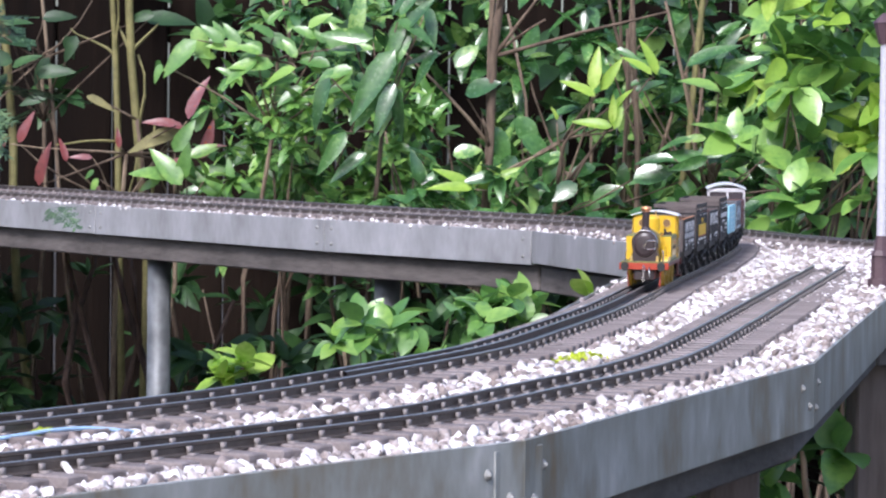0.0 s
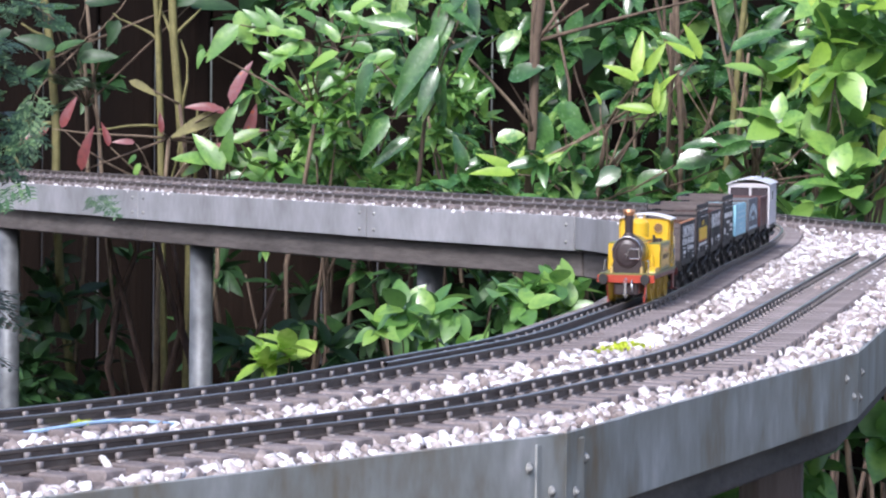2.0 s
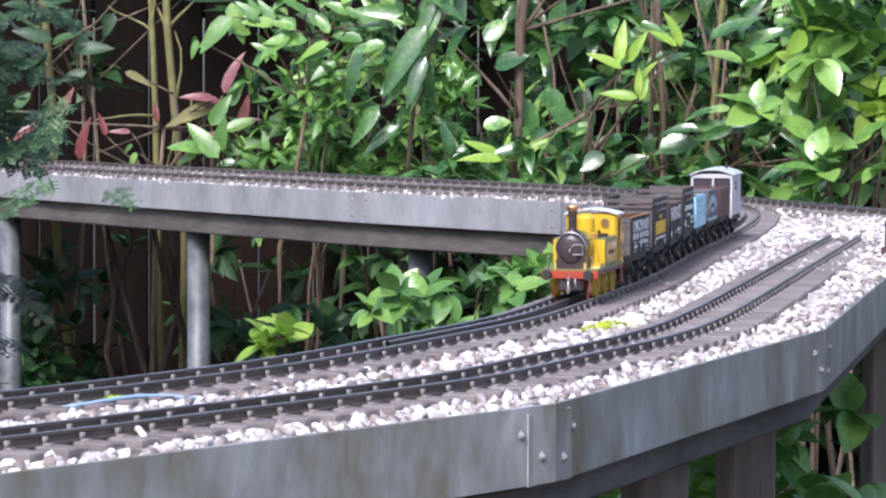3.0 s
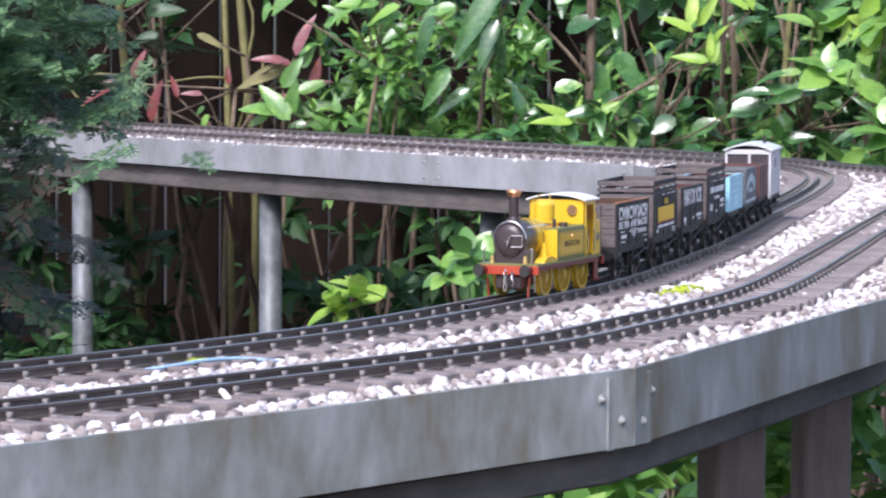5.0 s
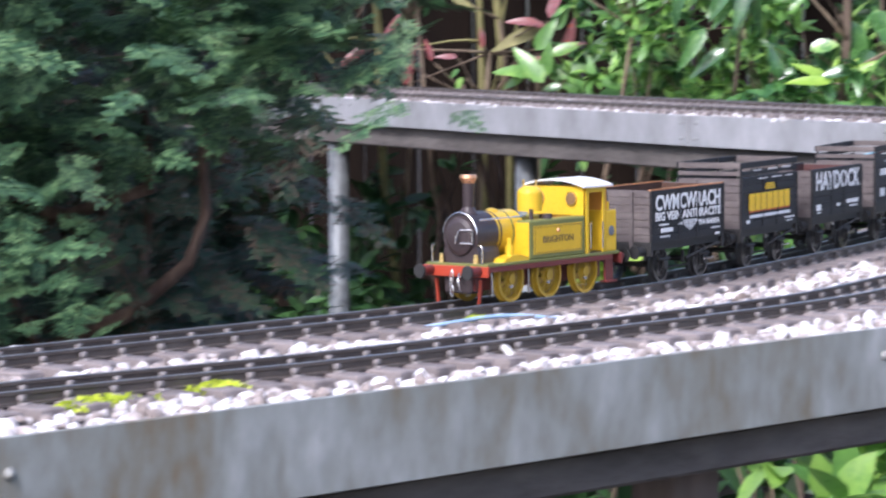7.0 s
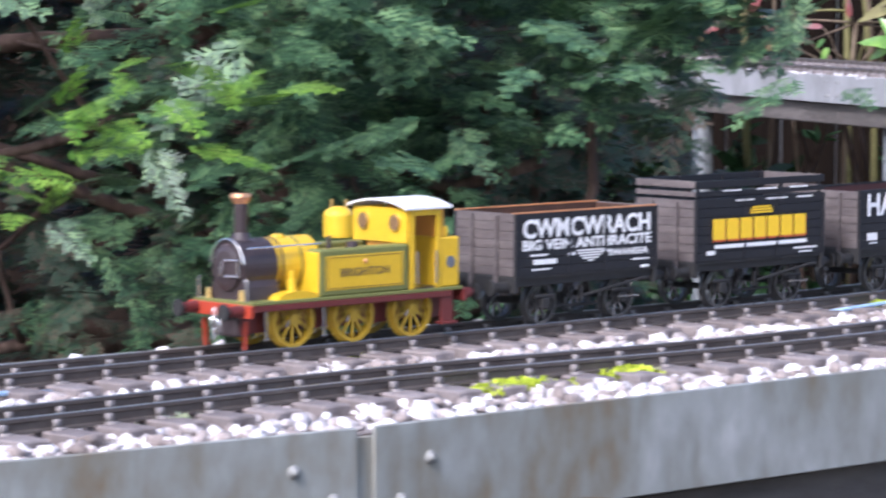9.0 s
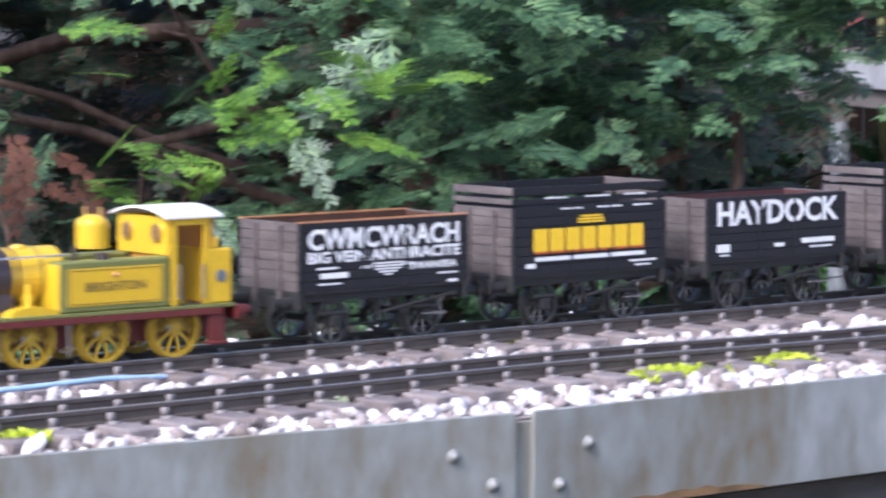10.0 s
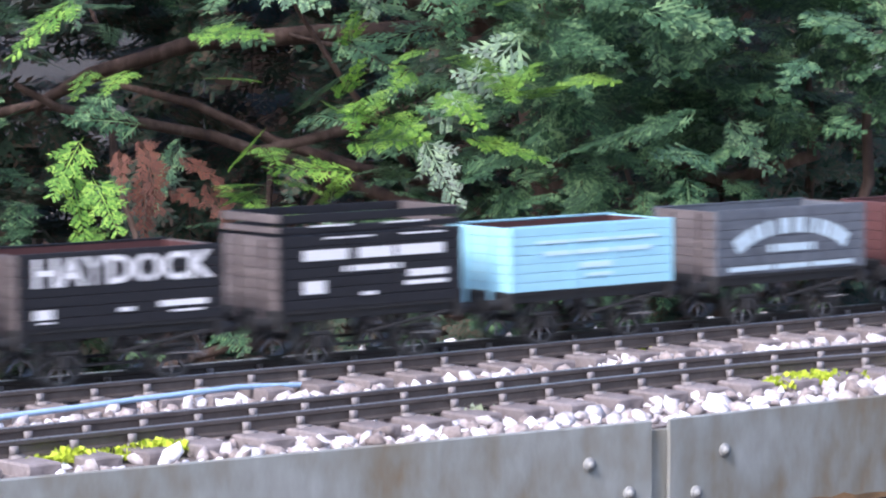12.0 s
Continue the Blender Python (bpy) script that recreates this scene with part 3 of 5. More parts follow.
def wheel_mesh(r, mat_tyre, mat_centre, spokes):
    """Tyre with flange, rim, hub and spokes, turning about y."""
    t, c = bmesh.new(), bmesh.new()
    seg = 28
    prof = [(r * 0.86, -0.0016), (r * 1.0, -0.0016), (r * 1.0, 0.0012), (r * 1.07, 0.0016), (r * 1.07, 0.0024), (r * 0.86, 0.0024)]
    rings = [[t.verts.new((math.cos(2 * math.pi * k / seg) * a, -b, math.sin(2 * math.pi * k / seg) * a)) for a, b in prof] for k in range(seg)]
    for k in range(seg):
        for j in range(len(prof)):
            t.faces.new((rings[k][j], rings[k][(j + 1) % len(prof)], rings[(k + 1) % seg][(j + 1) % len(prof)], rings[(k + 1) % seg][j]))
    rod(c, (0, -0.0018, 0), (0, 0.0022, 0), r * 0.24, seg=14)
    for k in range(spokes):
        a = 2 * math.pi * k / spokes
        m = Matrix.Rotation(a, 4, "Y")
        box(c, 0, r * 0.9, -0.0006, 0.0008, -r * 0.055, r * 0.055, 0, m)
    return mesh_of(t, "tyre", mat_tyre), mesh_of(c, "wheel_centre", mat_centre)


def wheelset(parent, x, r, meshes, rim_mat=None):
    w = new("wheelset", mesh_of(rod(bmesh.new(), (0, -0.016, 0), (0, 0.016, 0), 0.0018, seg=8), "axle", M_UNDER))
    w.parent = parent
    w.location = x, 0, r
    for sg in (1, -1):
        m = pose(0, sg * 0.0163, 0, 0, 0, 0 if sg > 0 else 180)
        twin("tyre", meshes[0], m, w)
        twin("wheel_centre", meshes[1], m, w)
    return w


def buffers(v, x, sg, z, mat_shank, y=0.0195):
    for s in (1, -1):
        b = part("buffer", rod(bmesh.new(), (x, s * y, z), (x + sg * 0.0075, s * y, z), 0.0031, 0.0026, 14), mat_shank, v)
        part("buffer_head", rod(rod(bmesh.new(), (x + sg * 0.0075, s * y, z), (x + sg * 0.0105, s * y, z), 0.0014, seg=8), (x + sg * 0.0105, s * y, z), (x + sg * 0.0118, s * y, z), 0.0045, 0.0042, 16), M_UNDER, b)


def coupling(v, x, sg, z):
    bm = bmesh.new()
    for i, dz in ((0, 0.0), (1, -0.0045), (2, -0.009)):
        pts = [(x + sg * 0.003 + (0.001 if i % 2 else 0), (0.0012 if i % 2 == 0 else 0.0004) * math.cos(a), z + dz - 0.002 + 0.0033 * math.sin(a)) for a in np.linspace(0, 2 * math.pi, 13)]
        tube(bm, pts, 0.0005, 5)
    part("coupling_chain", bm, M_CHROME, v)


ROUND = ("chimney", "dome", "safety_valve", "sand_dome", "whistle_pipe", "tank_filler", "brass_lamp", "pump", "badge")


BREADTH = 0.89


def lengthen(v, k):
    """Draws a vehicle out to its true length and breadth, keeping round fittings round."""
    for o in v.children_recursive:
        if o.name.startswith("wheelset"):
            o.location.x *= k
        elif o.parent and (o.parent.name.startswith("wheelset")):
            continue
        elif o.name.startswith(ROUND):
            xs = [p.co.x for p in o.data.vertices]
            mid = (max(xs) + min(xs)) / 2
            ys = [p.co.y for p in o.data.vertices]
            o.data.transform(Matrix.Translation((mid * (k - 1), (max(ys) + min(ys)) / 2 * (BREADTH - 1), 0)))
        else:
            o.data.transform(Matrix.Diagonal((k, BREADTH, 1, 1)))


def locomotive():
    v = tagged(new("steam_locomotive"), "yellow and dark brown six-wheeled model tank engine with white cab roof", "model locomotive")
    P = lambda n, bm, m, lab="", parent=v, smooth=False: part(n, bm, m, parent, lab, smooth)
    # frames, footplate, beams
    P("footplate", box(bmesh.new(), -0.0715, 0.0625, -0.0255, 0.0255, 0.0228, 0.0246, 0.0003), M_OLIVE)
    P("valance", box(box(bmesh.new(), -0.0647, 0.0622, 0.0243, 0.0256, 0.0196, 0.0227, 0.0003), -0.0647, 0.0622, -0.0256, -0.0243, 0.0196, 0.0227, 0.0003), M_CRIMSON, "crimson footplate edge")
    P("frames", box(box(bmesh.new(), -0.068, 0.0595, 0.0105, 0.0118, 0.008, 0.0228), -0.068, 0.0595, -0.0118, -0.0105, 0.008, 0.0228), M_CRIMSON)
    P("front_beam", box(bmesh.new(), 0.0625, 0.0647, -0.0268, 0.0268, 0.0168, 0.0232, 0.0003), M_RED, "vermilion buffer beam")
    P("rear_beam", box(bmesh.new(), -0.0737, -0.0716, -0.0268, 0.0268, 0.0168, 0.0232, 0.0003), M_CRIMSON)
    P("rear_step", box(box(bmesh.new(), -0.066, -0.058, 0.0225, 0.0245, 0.0065, 0.0196, 0.0003), -0.067, -0.057, 0.020, 0.0275, 0.0055, 0.0068, 0.0003), M_CRIMSON)
    for s in (1, -1):
        P("guard_iron", box(bmesh.new(), 0.0600, 0.0620, s * 0.0165 - 0.0006, s * 0.0165 + 0.0006, 0.0025, 0.0168, 0, Matrix.Rotation(radians(s * -6), 4, "X")), M_RED, "red guard iron")
        P("lamp_iron", rod(rod(bmesh.new(), (0.0625, s * 0.0205, 0.0245), (0.0625, s * 0.0205, 0.0345), 0.0007), (0.0625, s * 0.0205, 0.0345), (0.0625, s * 0.019, 0.0355), 0.0006), M_CHROME)
        P("brass_lamp", rod(bmesh.new(), (0.0610, s * 0.014, 0.0246), (0.0610, s * 0.014, 0.0300), 0.0017, 0.0012, 10), M_BRASS, "small brass fitting")
    buffers(v, 0.0647, 1, 0.0203, M_CRIMSON)
    buffers(v, -0.0737, -1, 0.0203, M_CRIMSON)
    coupling(v, 0.0647, 1, 0.0195)
    P("brake_hose", tube(bmesh.new(), [(0.0655, 0.006, 0.017), (0.0675, 0.006, 0.019), (0.0690, 0.0065, 0.014), (0.0685, 0.007, 0.008)], 0.0009), M_CHROME, smooth=True)
    P("front_guard", box(bmesh.new(), 0.0520, 0.0620, -0.011, 0.011, 0.0065, 0.0168, 0.001), M_SMOKE)
    # boiler
    bm = bmesh.new()
    seg = 28
    prof = [(math.cos(a) * 0.0142, 0.0405 + math.sin(a) * 0.0142) for a in np.linspace(-0.45, math.pi + 0.45, seg)]
    prof = [(0.0150, 0.0246), (0.0142, 0.031)] + prof + [(-0.0142, 0.031), (-0.0150, 0.0246)]
    f = [bm.verts.new((0.0590, y, z)) for y, z in prof]
    b = [bm.verts.new((0.0385, y, z)) for y, z in prof]
    for i in range(len(prof)):
        bm.faces.new((f[i], f[(i + 1) % len(prof)], b[(i + 1) % len(prof)], b[i]))
    bm.faces.new(f)
    bm.faces.new(b[::-1])
    P("smokebox", bm, M_SMOKE)
    P("smokebox_door", rod(rod(rod(bmesh.new(), (0.0589, 0, 0.0405), (0.0605, 0, 0.0405), 0.0118, 0.0112, 32), (0.0605, 0, 0.0405), (0.0616, 0, 0.0405), 0.0112, 0.0085, 32), (0.0616, 0, 0.0405), (0.0621, 0, 0.0405), 0.0085, 0.0030, 32), M_SMOKE, smooth=False)
    ring = [(0.0597, math.cos(a) * 0.0142, 0.0405 + math.sin(a) * 0.0142) for a in np.linspace(0.15, math.pi - 0.15, 25)]
    P("handrail", tube(bmesh.new(), ring, 0.00045, 6), M_CHROME, "bright curved handrail")
    P("door_dart", rod(rod(bmesh.new(), (0.0619, 0, 0.0405), (0.0643, 0, 0.0405), 0.0009), (0.0639, -0.0005, 0.0365), (0.0639, 0.0022, 0.0442), 0.0005), M_CHROME)
    P("door_hinges", rod(rod(rod(bmesh.new(), (0.0630, 0.003, 0.0445), (0.0610, 0.0118, 0.0445), 0.0006), (0.0630, 0.003, 0.0365), (0.0610, 0.0118, 0.0365), 0.0006), (0.0612, 0.0115, 0.036), (0.0612, 0.0115, 0.045), 0.0006), M_CHROME)
    P("boiler", rod(bmesh.new(), (0.012, 0, 0.0410), (0.0385, 0, 0.0410), 0.0135, seg=32), M_YELLOW, smooth=False)
    for x in (0.0225, 0.0345):
        P("boiler_band", rod(bmesh.new(), (x, 0, 0.0410), (x + 0.0012, 0, 0.0410), 0.0138, seg=32), M_SMOKE if x > 0.03 else M_OLIVE)
    P("side_pipe", tube(bmesh.new(), [(0.058, 0.0145, 0.0505), (0.030, 0.0142, 0.0505), (0.012, 0.0142, 0.0505)], 0.0006, 6), M_CHROME)
    P("pump", rod(rod(bmesh.new(), (0.0335, 0.0185, 0.0246), (0.0335, 0.0185, 0.034), 0.0026, 0.0024, 14), (0.0335, 0.0185, 0.034), (0.0335, 0.0185, 0.0385), 0.0016, seg=12), M_YELLOW)
    bm = bmesh.new()
    arc = [(0.033 + 0.0125 * math.cos(a), 0.0246 + 0.0040 * math.sin(a)) for a in np.linspace(0, math.pi, 16)]
    L = [[bm.verts.new((x, y, z)) for x, z in arc] for y in (0.0155, 0.0242)]
    for i in range(15):
        bm.faces.new((L[0][i], L[0][i + 1], L[1][i + 1], L[1][i]))
    bm.faces.new(L[1])
    bm.faces.new(L[0])
    P("wheel_splasher", bm, M_YELLOW)
    # chimney, dome, valve
    P("chimney_base", rod(rod(bmesh.new(), (0.0515, 0, 0.0535), (0.0515, 0, 0.0565), 0.0062, 0.0042, 20), (0.0515, 0, 0.0565), (0.0515, 0, 0.0575), 0.0042, 0.0036, 20), M_SMOKE)
    ch = P("chimney", rod(bmesh.new(), (0.0515, 0, 0.0565), (0.0515, 0, 0.0735), 0.0033, 0.0036, 20), M_SMOKE)
    P("chimney_cap", rod(rod(bmesh.new(), (0.0515, 0, 0.0720), (0.0515, 0, 0.0752), 0.0038, 0.0054, 22), (0.0515, 0, 0.0752), (0.0515, 0, 0.0770), 0.0055, 0.0050, 22), M_COPPER, "copper chimney cap", ch)
    P("dome", ball(rod(bmesh.new(), (-0.0095, 0, 0.052), (-0.0095, 0, 0.0630), 0.0077, seg=24), (-0.0095, 0, 0.0630), 0.0077, 0.62, 20), M_YELLOW, smooth=False)
    P("safety_valve", rod(rod(bmesh.new(), (-0.0115, 0.0035, 0.066), (-0.0115, 0.0035, 0.0712), 0.0008), (-0.0080, -0.0035, 0.066), (-0.0080, -0.0035, 0.0712), 0.0008), M_BRASS)
    P("sand_dome", ball(rod(bmesh.new(), (0.029, 0, 0.053), (0.029, 0, 0.0545), 0.004, seg=16), (0.029, 0, 0.0545), 0.0036, 0.4), M_YELLOW)
    # tanks
    for s in (1, -1):
        y0, y1 = sorted((s * 0.0135, s * 0.0248))
        tk = P("side_tank", box(bmesh.new(), -0.0363, 0.0207, y0, y1, 0.0246, 0.0482, 0.0009), M_OLIVE, "olive-edged side tank")
        fy = s * 0.0248
        a, b2 = sorted((fy, fy + s * 0.0003))
        P("tank_panel", box(bmesh.new(), -0.0325, 0.0170, a, b2, 0.0275, 0.0448, 0.0001), M_YELLOW, "yellow lined panel", tk)
        a, b2 = sorted((fy, fy + s * 0.00045))
        bm = bmesh.new()
        for q in ((-0.0315, 0.0160, 0.0283, 0.0286), (-0.0315, 0.0160, 0.0437, 0.0440), (-0.0315, -0.0312, 0.0283, 0.0440), (0.0157, 0.0160, 0.0283, 0.0440)):
            box(bm, q[0], q[1], a, b2, q[2], q[3])
        P("lining", bm, M_DARKLETTER, "", tk)
    P("tank_front", box(bmesh.new(), 0.0207, 0.0214, -0.0245, 0.0245, 0.0250, 0.0470, 0.0003), M_YELLOW)
    lettering("BRIGHTON", 0.0058, -0.0078, 0.0342, 0.02525, M_DARKLETTER, v, 0.0310, "name_lettering", 0.00008)
    P("crest", ball(bmesh.new(), (-0.0078, 0.0251, 0.0412), 0.0013, 1.1), M_COPPER)
    P("tank_filler", rod(bmesh.new(), (-0.0040, 0.0190, 0.0482), (-0.0040, 0.0190, 0.0512), 0.0032, 0.0030, 16), M_SMOKE)
    P("whistle_pipe", rod(bmesh.new(), (0.0090, 0.0165, 0.0482), (0.0090, 0.0165, 0.0545), 0.0013, 0.0013, 10), M_SMOKE)
    # cab
    bm = box(bmesh.new(), -0.0374, -0.0363, -0.0232, 0.0232, 0.0482, 0.0660, 0.0002)
    P("cab_front", bm, M_YELLOW)
    for s in (1, -1):
        w = P("spectacle", rod(bmesh.new(), (-0.0363, s * 0.0135, 0.0585), (-0.0353, s * 0.0135, 0.0585), 0.0045, seg=20), M_BRASS, "round brass-rimmed window")
        P("pane", rod(bmesh.new(), (-0.0353, s * 0.0135, 0.0585), (-0.0350, s * 0.0135, 0.0585), 0.0036, seg=20), M_SPECTACLE, "", w)
        y0, y1 = sorted((s * 0.0238, s * 0.0248))
        P("cab_side", box(box(bmesh.new(), -0.0402, -0.0374, y0, y1, 0.0246, 0.0655, 0.0002), -0.0545, -0.0403, y0, y1, 0.0622, 0.0655, 0.0002), M_YELLOW)
        P("cab_rear_pillar", box(bmesh.new(), -0.0575, -0.0545, y0, y1, 0.0246, 0.0655, 0.0002), M_YELLOW)
        y0, y1 = sorted((s * 0.0165, s * 0.0245))
        P("bunker", box(bmesh.new(), -0.0700, -0.0575, -0.0245, 0.0245, 0.0246, 0.0505, 0.0008), M_YELLOW) if s > 0 else None
        yb = s * 0.0246
        P("badge", rod(bmesh.new(), (-0.0640, yb, 0.0375), (-0.0640, yb + s * 0.0003, 0.0375), 0.0031, seg=18), M_GREY, "round blue-grey badge")
        P("handrail", rod(rod(bmesh.new(), (-0.0412, s * 0.0255, 0.0275), (-0.0412, s * 0.0255, 0.0440), 0.0005), (-0.0538, s * 0.0255, 0.0275), (-0.0538, s * 0.0255, 0.0440), 0.0005), M_CHROME)
    P("cab_rear", box(bmesh.new(), -0.0600, -0.0588, -0.0238, 0.0238, 0.0500, 0.0655, 0.0002), M_ORANGE)
    P("bunker_back", box(bmesh.new(), -0.0625, -0.0601, -0.0243, 0.0243, 0.0505, 0.0560, 0.0005), M_YELLOW)
    P("cab_floor", box(bmesh.new(), -0.0575, -0.0375, -0.0238, 0.0238, 0.0240, 0.0252), M_SMOKE)
    P("firebox_back", box(bmesh.new(), -0.0402, -0.0376, -0.0135, 0.0135, 0.0246, 0.0540, 0.001), M_ORANGE)
    bm = bmesh.new()
    rows = [[bm.verts.new((x, y, 0.0665 + 0.0042 * (1 - (y / 0.0262) ** 2) - dz)) for y in np.linspace(-0.0262, 0.0262, 15)] for x, dz in ((-0.0335, 0), (-0.0640, 0))]
    low = [[bm.verts.new((q.co.x, q.co.y, q.co.z - 0.0011)) for q in r] for r in rows]
    for i in range(14):
        bm.faces.new((rows[0][i], rows[0][i + 1], rows[1][i + 1], rows[1][i]))
        bm.faces.new((low[0][i], low[1][i], low[1][i + 1], low[0][i + 1]))
        for k in (0, 1):
            bm.faces.new((rows[k][i], low[k][i], low[k][i + 1], rows[k][i + 1]))
    for i in (0, 14):
        bm.faces.new((rows[0][i], rows[1][i], low[1][i], low[0][i]))
    P("cab_roof", bm, M_WHITE, "white curved cab roof")
    tym = wheel_mesh(0.0136, M_YELLOWSHADE, M_YELLOWSHADE, 10)
    sets = [(wheelset(v, x, 0.0136, tym), x, 0.0136) for x in (0.0333, -0.0045, -0.0423)]
    for w, x, r in sets:
        for sg in (1, -1):
            part("crank_boss", rod(bmesh.new(), (0.004, sg * 0.0163, 0), (0.004, sg * 0.0181, 0), 0.0015, seg=8), M_CHROME, w)
    P("sand_pipes", rod(rod(bmesh.new(), (0.048, 0.016, 0.022), (0.0475, 0.0165, 0.004), 0.0008), (0.012, 0.016, 0.022), (0.0115, 0.0165, 0.004), 0.0008), M_CHROME)
    lengthen(v, 1.07)
    return v, [(w, x * 1.07, r) for w, x, r in sets]


WHEEL_W = []


def wagon(label, body, ends, inner, top, planks=7, raves=False, length=0.1005, letters=None, name="goods_wagon"):
    """A four-wheeled open wagon: planked sides and ends, floor, solebars, axle boxes, brake gear, buffers."""
    v = tagged(new(name), label, "model wagon")
    P = lambda n, bm, m, lab="", parent=v: part(n, bm, m, parent, lab)
    hx, hy, z0 = length / 2, 0.0262, 0.0268
    body_top = top - 0.0105 if raves else top
    n = planks
    ph = (body_top - z0) / n
    # linings take the inner colour darkened, with the wagon's inner shade painted in
    dark = {M_INWOOD: M_INWOODSHADE, M_INRED: M_INREDSHADE}.get(inner, inner)
    for s in (1, -1):
        y0, y1 = sorted((s * hy, s * (hy - 0.0016)))
        for k in range(n):
            P("side_plank", box(bmesh.new(), -hx, hx, y0, y1, z0 + k * ph + 0.00012, z0 + (k + 1) * ph - 0.00012, 0.0002), body)
        y0, y1 = sorted((s * hy, s * (hy + 0.0006)))
        for x in (-hx + 0.001, -0.0125, 0.0125, hx - 0.001):
            P("side_strap", box(bmesh.new(), x - 0.0009, x + 0.0009, y0, y1, z0, body_top, 0.0001), body)
        y0, y1 = sorted((s * (hy - 0.0018), s * (hy - 0.0026)))
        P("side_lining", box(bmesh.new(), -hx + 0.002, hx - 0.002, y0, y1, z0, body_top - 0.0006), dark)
        P("top_rail", box(bmesh.new(), -hx, hx, min(s * (hy - 0.0002), s * (hy - 0.0026)), max(s * (hy - 0.0002), s * (hy - 0.0026)), body_top - 0.0001, body_top + 0.0005), inner if inner is M_INWOOD else body)
        x0, x1 = sorted((s * hx, s * (hx - 0.0018)))
        for k in range(n):
            P("end_plank", box(bmesh.new(), x0, x1, -hy + 0.0017, hy - 0.0017, z0 + k * ph + 0.0001, z0 + (k + 1) * ph - 0.0001, 0.0002), ends)
        x0, x1 = sorted((s * hx, s * (hx + 0.0016)))
        for y in (-0.0105, 0.0105):
            P("end_stanchion", box(bmesh.new(), x0, x1, y - 0.0014, y + 0.0014, 0.0185, body_top - 0.001, 0.0003), ends)
        x0, x1 = sorted((s * (hx - 0.0018), s * (hx - 0.0024)))
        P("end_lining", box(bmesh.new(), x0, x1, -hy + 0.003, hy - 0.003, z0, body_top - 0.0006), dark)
    if raves:
        for s in (1, -1):
            y0, y1 = sorted((s * hy, s * (hy - 0.0012)))
            x0, x1 = sorted((s * hx, s * (hx - 0.0014)))
            for za, zb in ((body_top + 0.0018, body_top + 0.0046), (body_top + 0.0066, top)):
                P("coke_rail", box(bmesh.new(), -hx, hx, y0, y1, za, zb, 0.0002), body)
                P("coke_rail", box(bmesh.new(), x0, x1, -hy + 0.0013, hy - 0.0013, za, zb, 0.0002), ends)
            for x in (-hx + 0.003, -0.017, 0.017, hx - 0.003):
                P("rail_post", box(bmesh.new(), x - 0.0009, x + 0.0009, min(s * (hy - 0.0012), s * (hy - 0.0024)), max(s * (hy - 0.0012), s * (hy - 0.0024)), body_top - 0.002, top - 0.0002), body)
    P("floor", box(bmesh.new(), -hx, hx, -hy + 0.0005, hy - 0.0005, z0 - 0.0016, z0 + 0.0003), M_UNDER)
    for s in (1, -1):
        y0, y1 = sorted((s * 0.0222, s * 0.0238))
        P("solebar", box(bmesh.new(), -hx, hx, y0, y1, 0.0212, z0 - 0.0016, 0.0003), M_UNDER)
        P("headstock", box(bmesh.new(), *sorted((s * (hx + 0.0004), s * (hx - 0.0024))), -0.0262, 0.0262, 0.0180, z0 - 0.0004, 0.0003), M_UNDER)
        for x in (0.0275, -0.0275):
            bm = box(bmesh.new(), x - 0.0028, x + 0.0028, min(s * 0.0205, s * 0.0248), max(s * 0.0205, s * 0.0248), 0.0085, 0.0142, 0.0006)
            bm2 = bmesh.new()
            for a in (-1, 1):
                box(bm2, x + a * 0.0042 - 0.0007, x + a * 0.0042 + 0.0007, min(s * 0.0212, s * 0.0222), max(s * 0.0212, s * 0.0222), 0.0075, 0.0188)
            box(bm2, x - 0.0075, x + 0.0075, min(s * 0.0215, s * 0.0238), max(s * 0.0215, s * 0.0238), 0.0142, 0.0162, 0.0006)
            g = P("axle_guard", bm2, M_UNDER)
            P("axle_box", bm, M_UNDER, "", g)
        P("brake_lever", rod(rod(bmesh.new(), (0.002, s * 0.0252, 0.0142), (-0.038, s * 0.0262, 0.0208), 0.0008, 0.0008, 6), (-0.038, s * 0.0262, 0.0208), (-0.044, s * 0.0262, 0.0208), 0.0009, seg=6), M_UNDER)
        bm = bmesh.new()
        box(bm, 0.001, 0.0025, min(s * 0.0215, s * 0.0235), max(s * 0.0215, s * 0.0235), 0.011, 0.0188)
        rod(bm, (-0.0155, s * 0.0165, 0.0085), (0.0155, s * 0.0165, 0.0085), 0.0008, seg=6)
        for a in (-1, 1):
            box(bm, a * 0.0165 - 0.0016, a * 0.0165 + 0.0016, min(s * 0.0150, s * 0.0178), max(s * 0.0150, s * 0.0178), 0.0045, 0.0125, 0.0005)
        P("brake_gear", bm, M_UNDER)
        P("grease_rod", rod(bmesh.new(), (-0.0275 + 0.0042, s * 0.0252, 0.0118), (-0.0275 - 0.0105, s * 0.0252, 0.0118), 0.0006, seg=6), M_CHROME, "bright rod")
    for sg in (1, -1):
        buffers(v, sg * (hx + 0.0004), sg, 0.0212, M_UNDER)
    coupling(v, -hx, -1, 0.020)
    for x in (0.0275, -0.0275):
        WHEEL_W.append((wheelset(v, x, 0.0112, WAGON_WHEEL), x * 1.08, 0.0112))
    if letters:
        letters(v, hy + 0.0003)
    lengthen(v, 1.08)
    return v


WAGON_WHEEL = wheel_mesh(0.0112, M_TYRE, M_WHEELMID, 8)


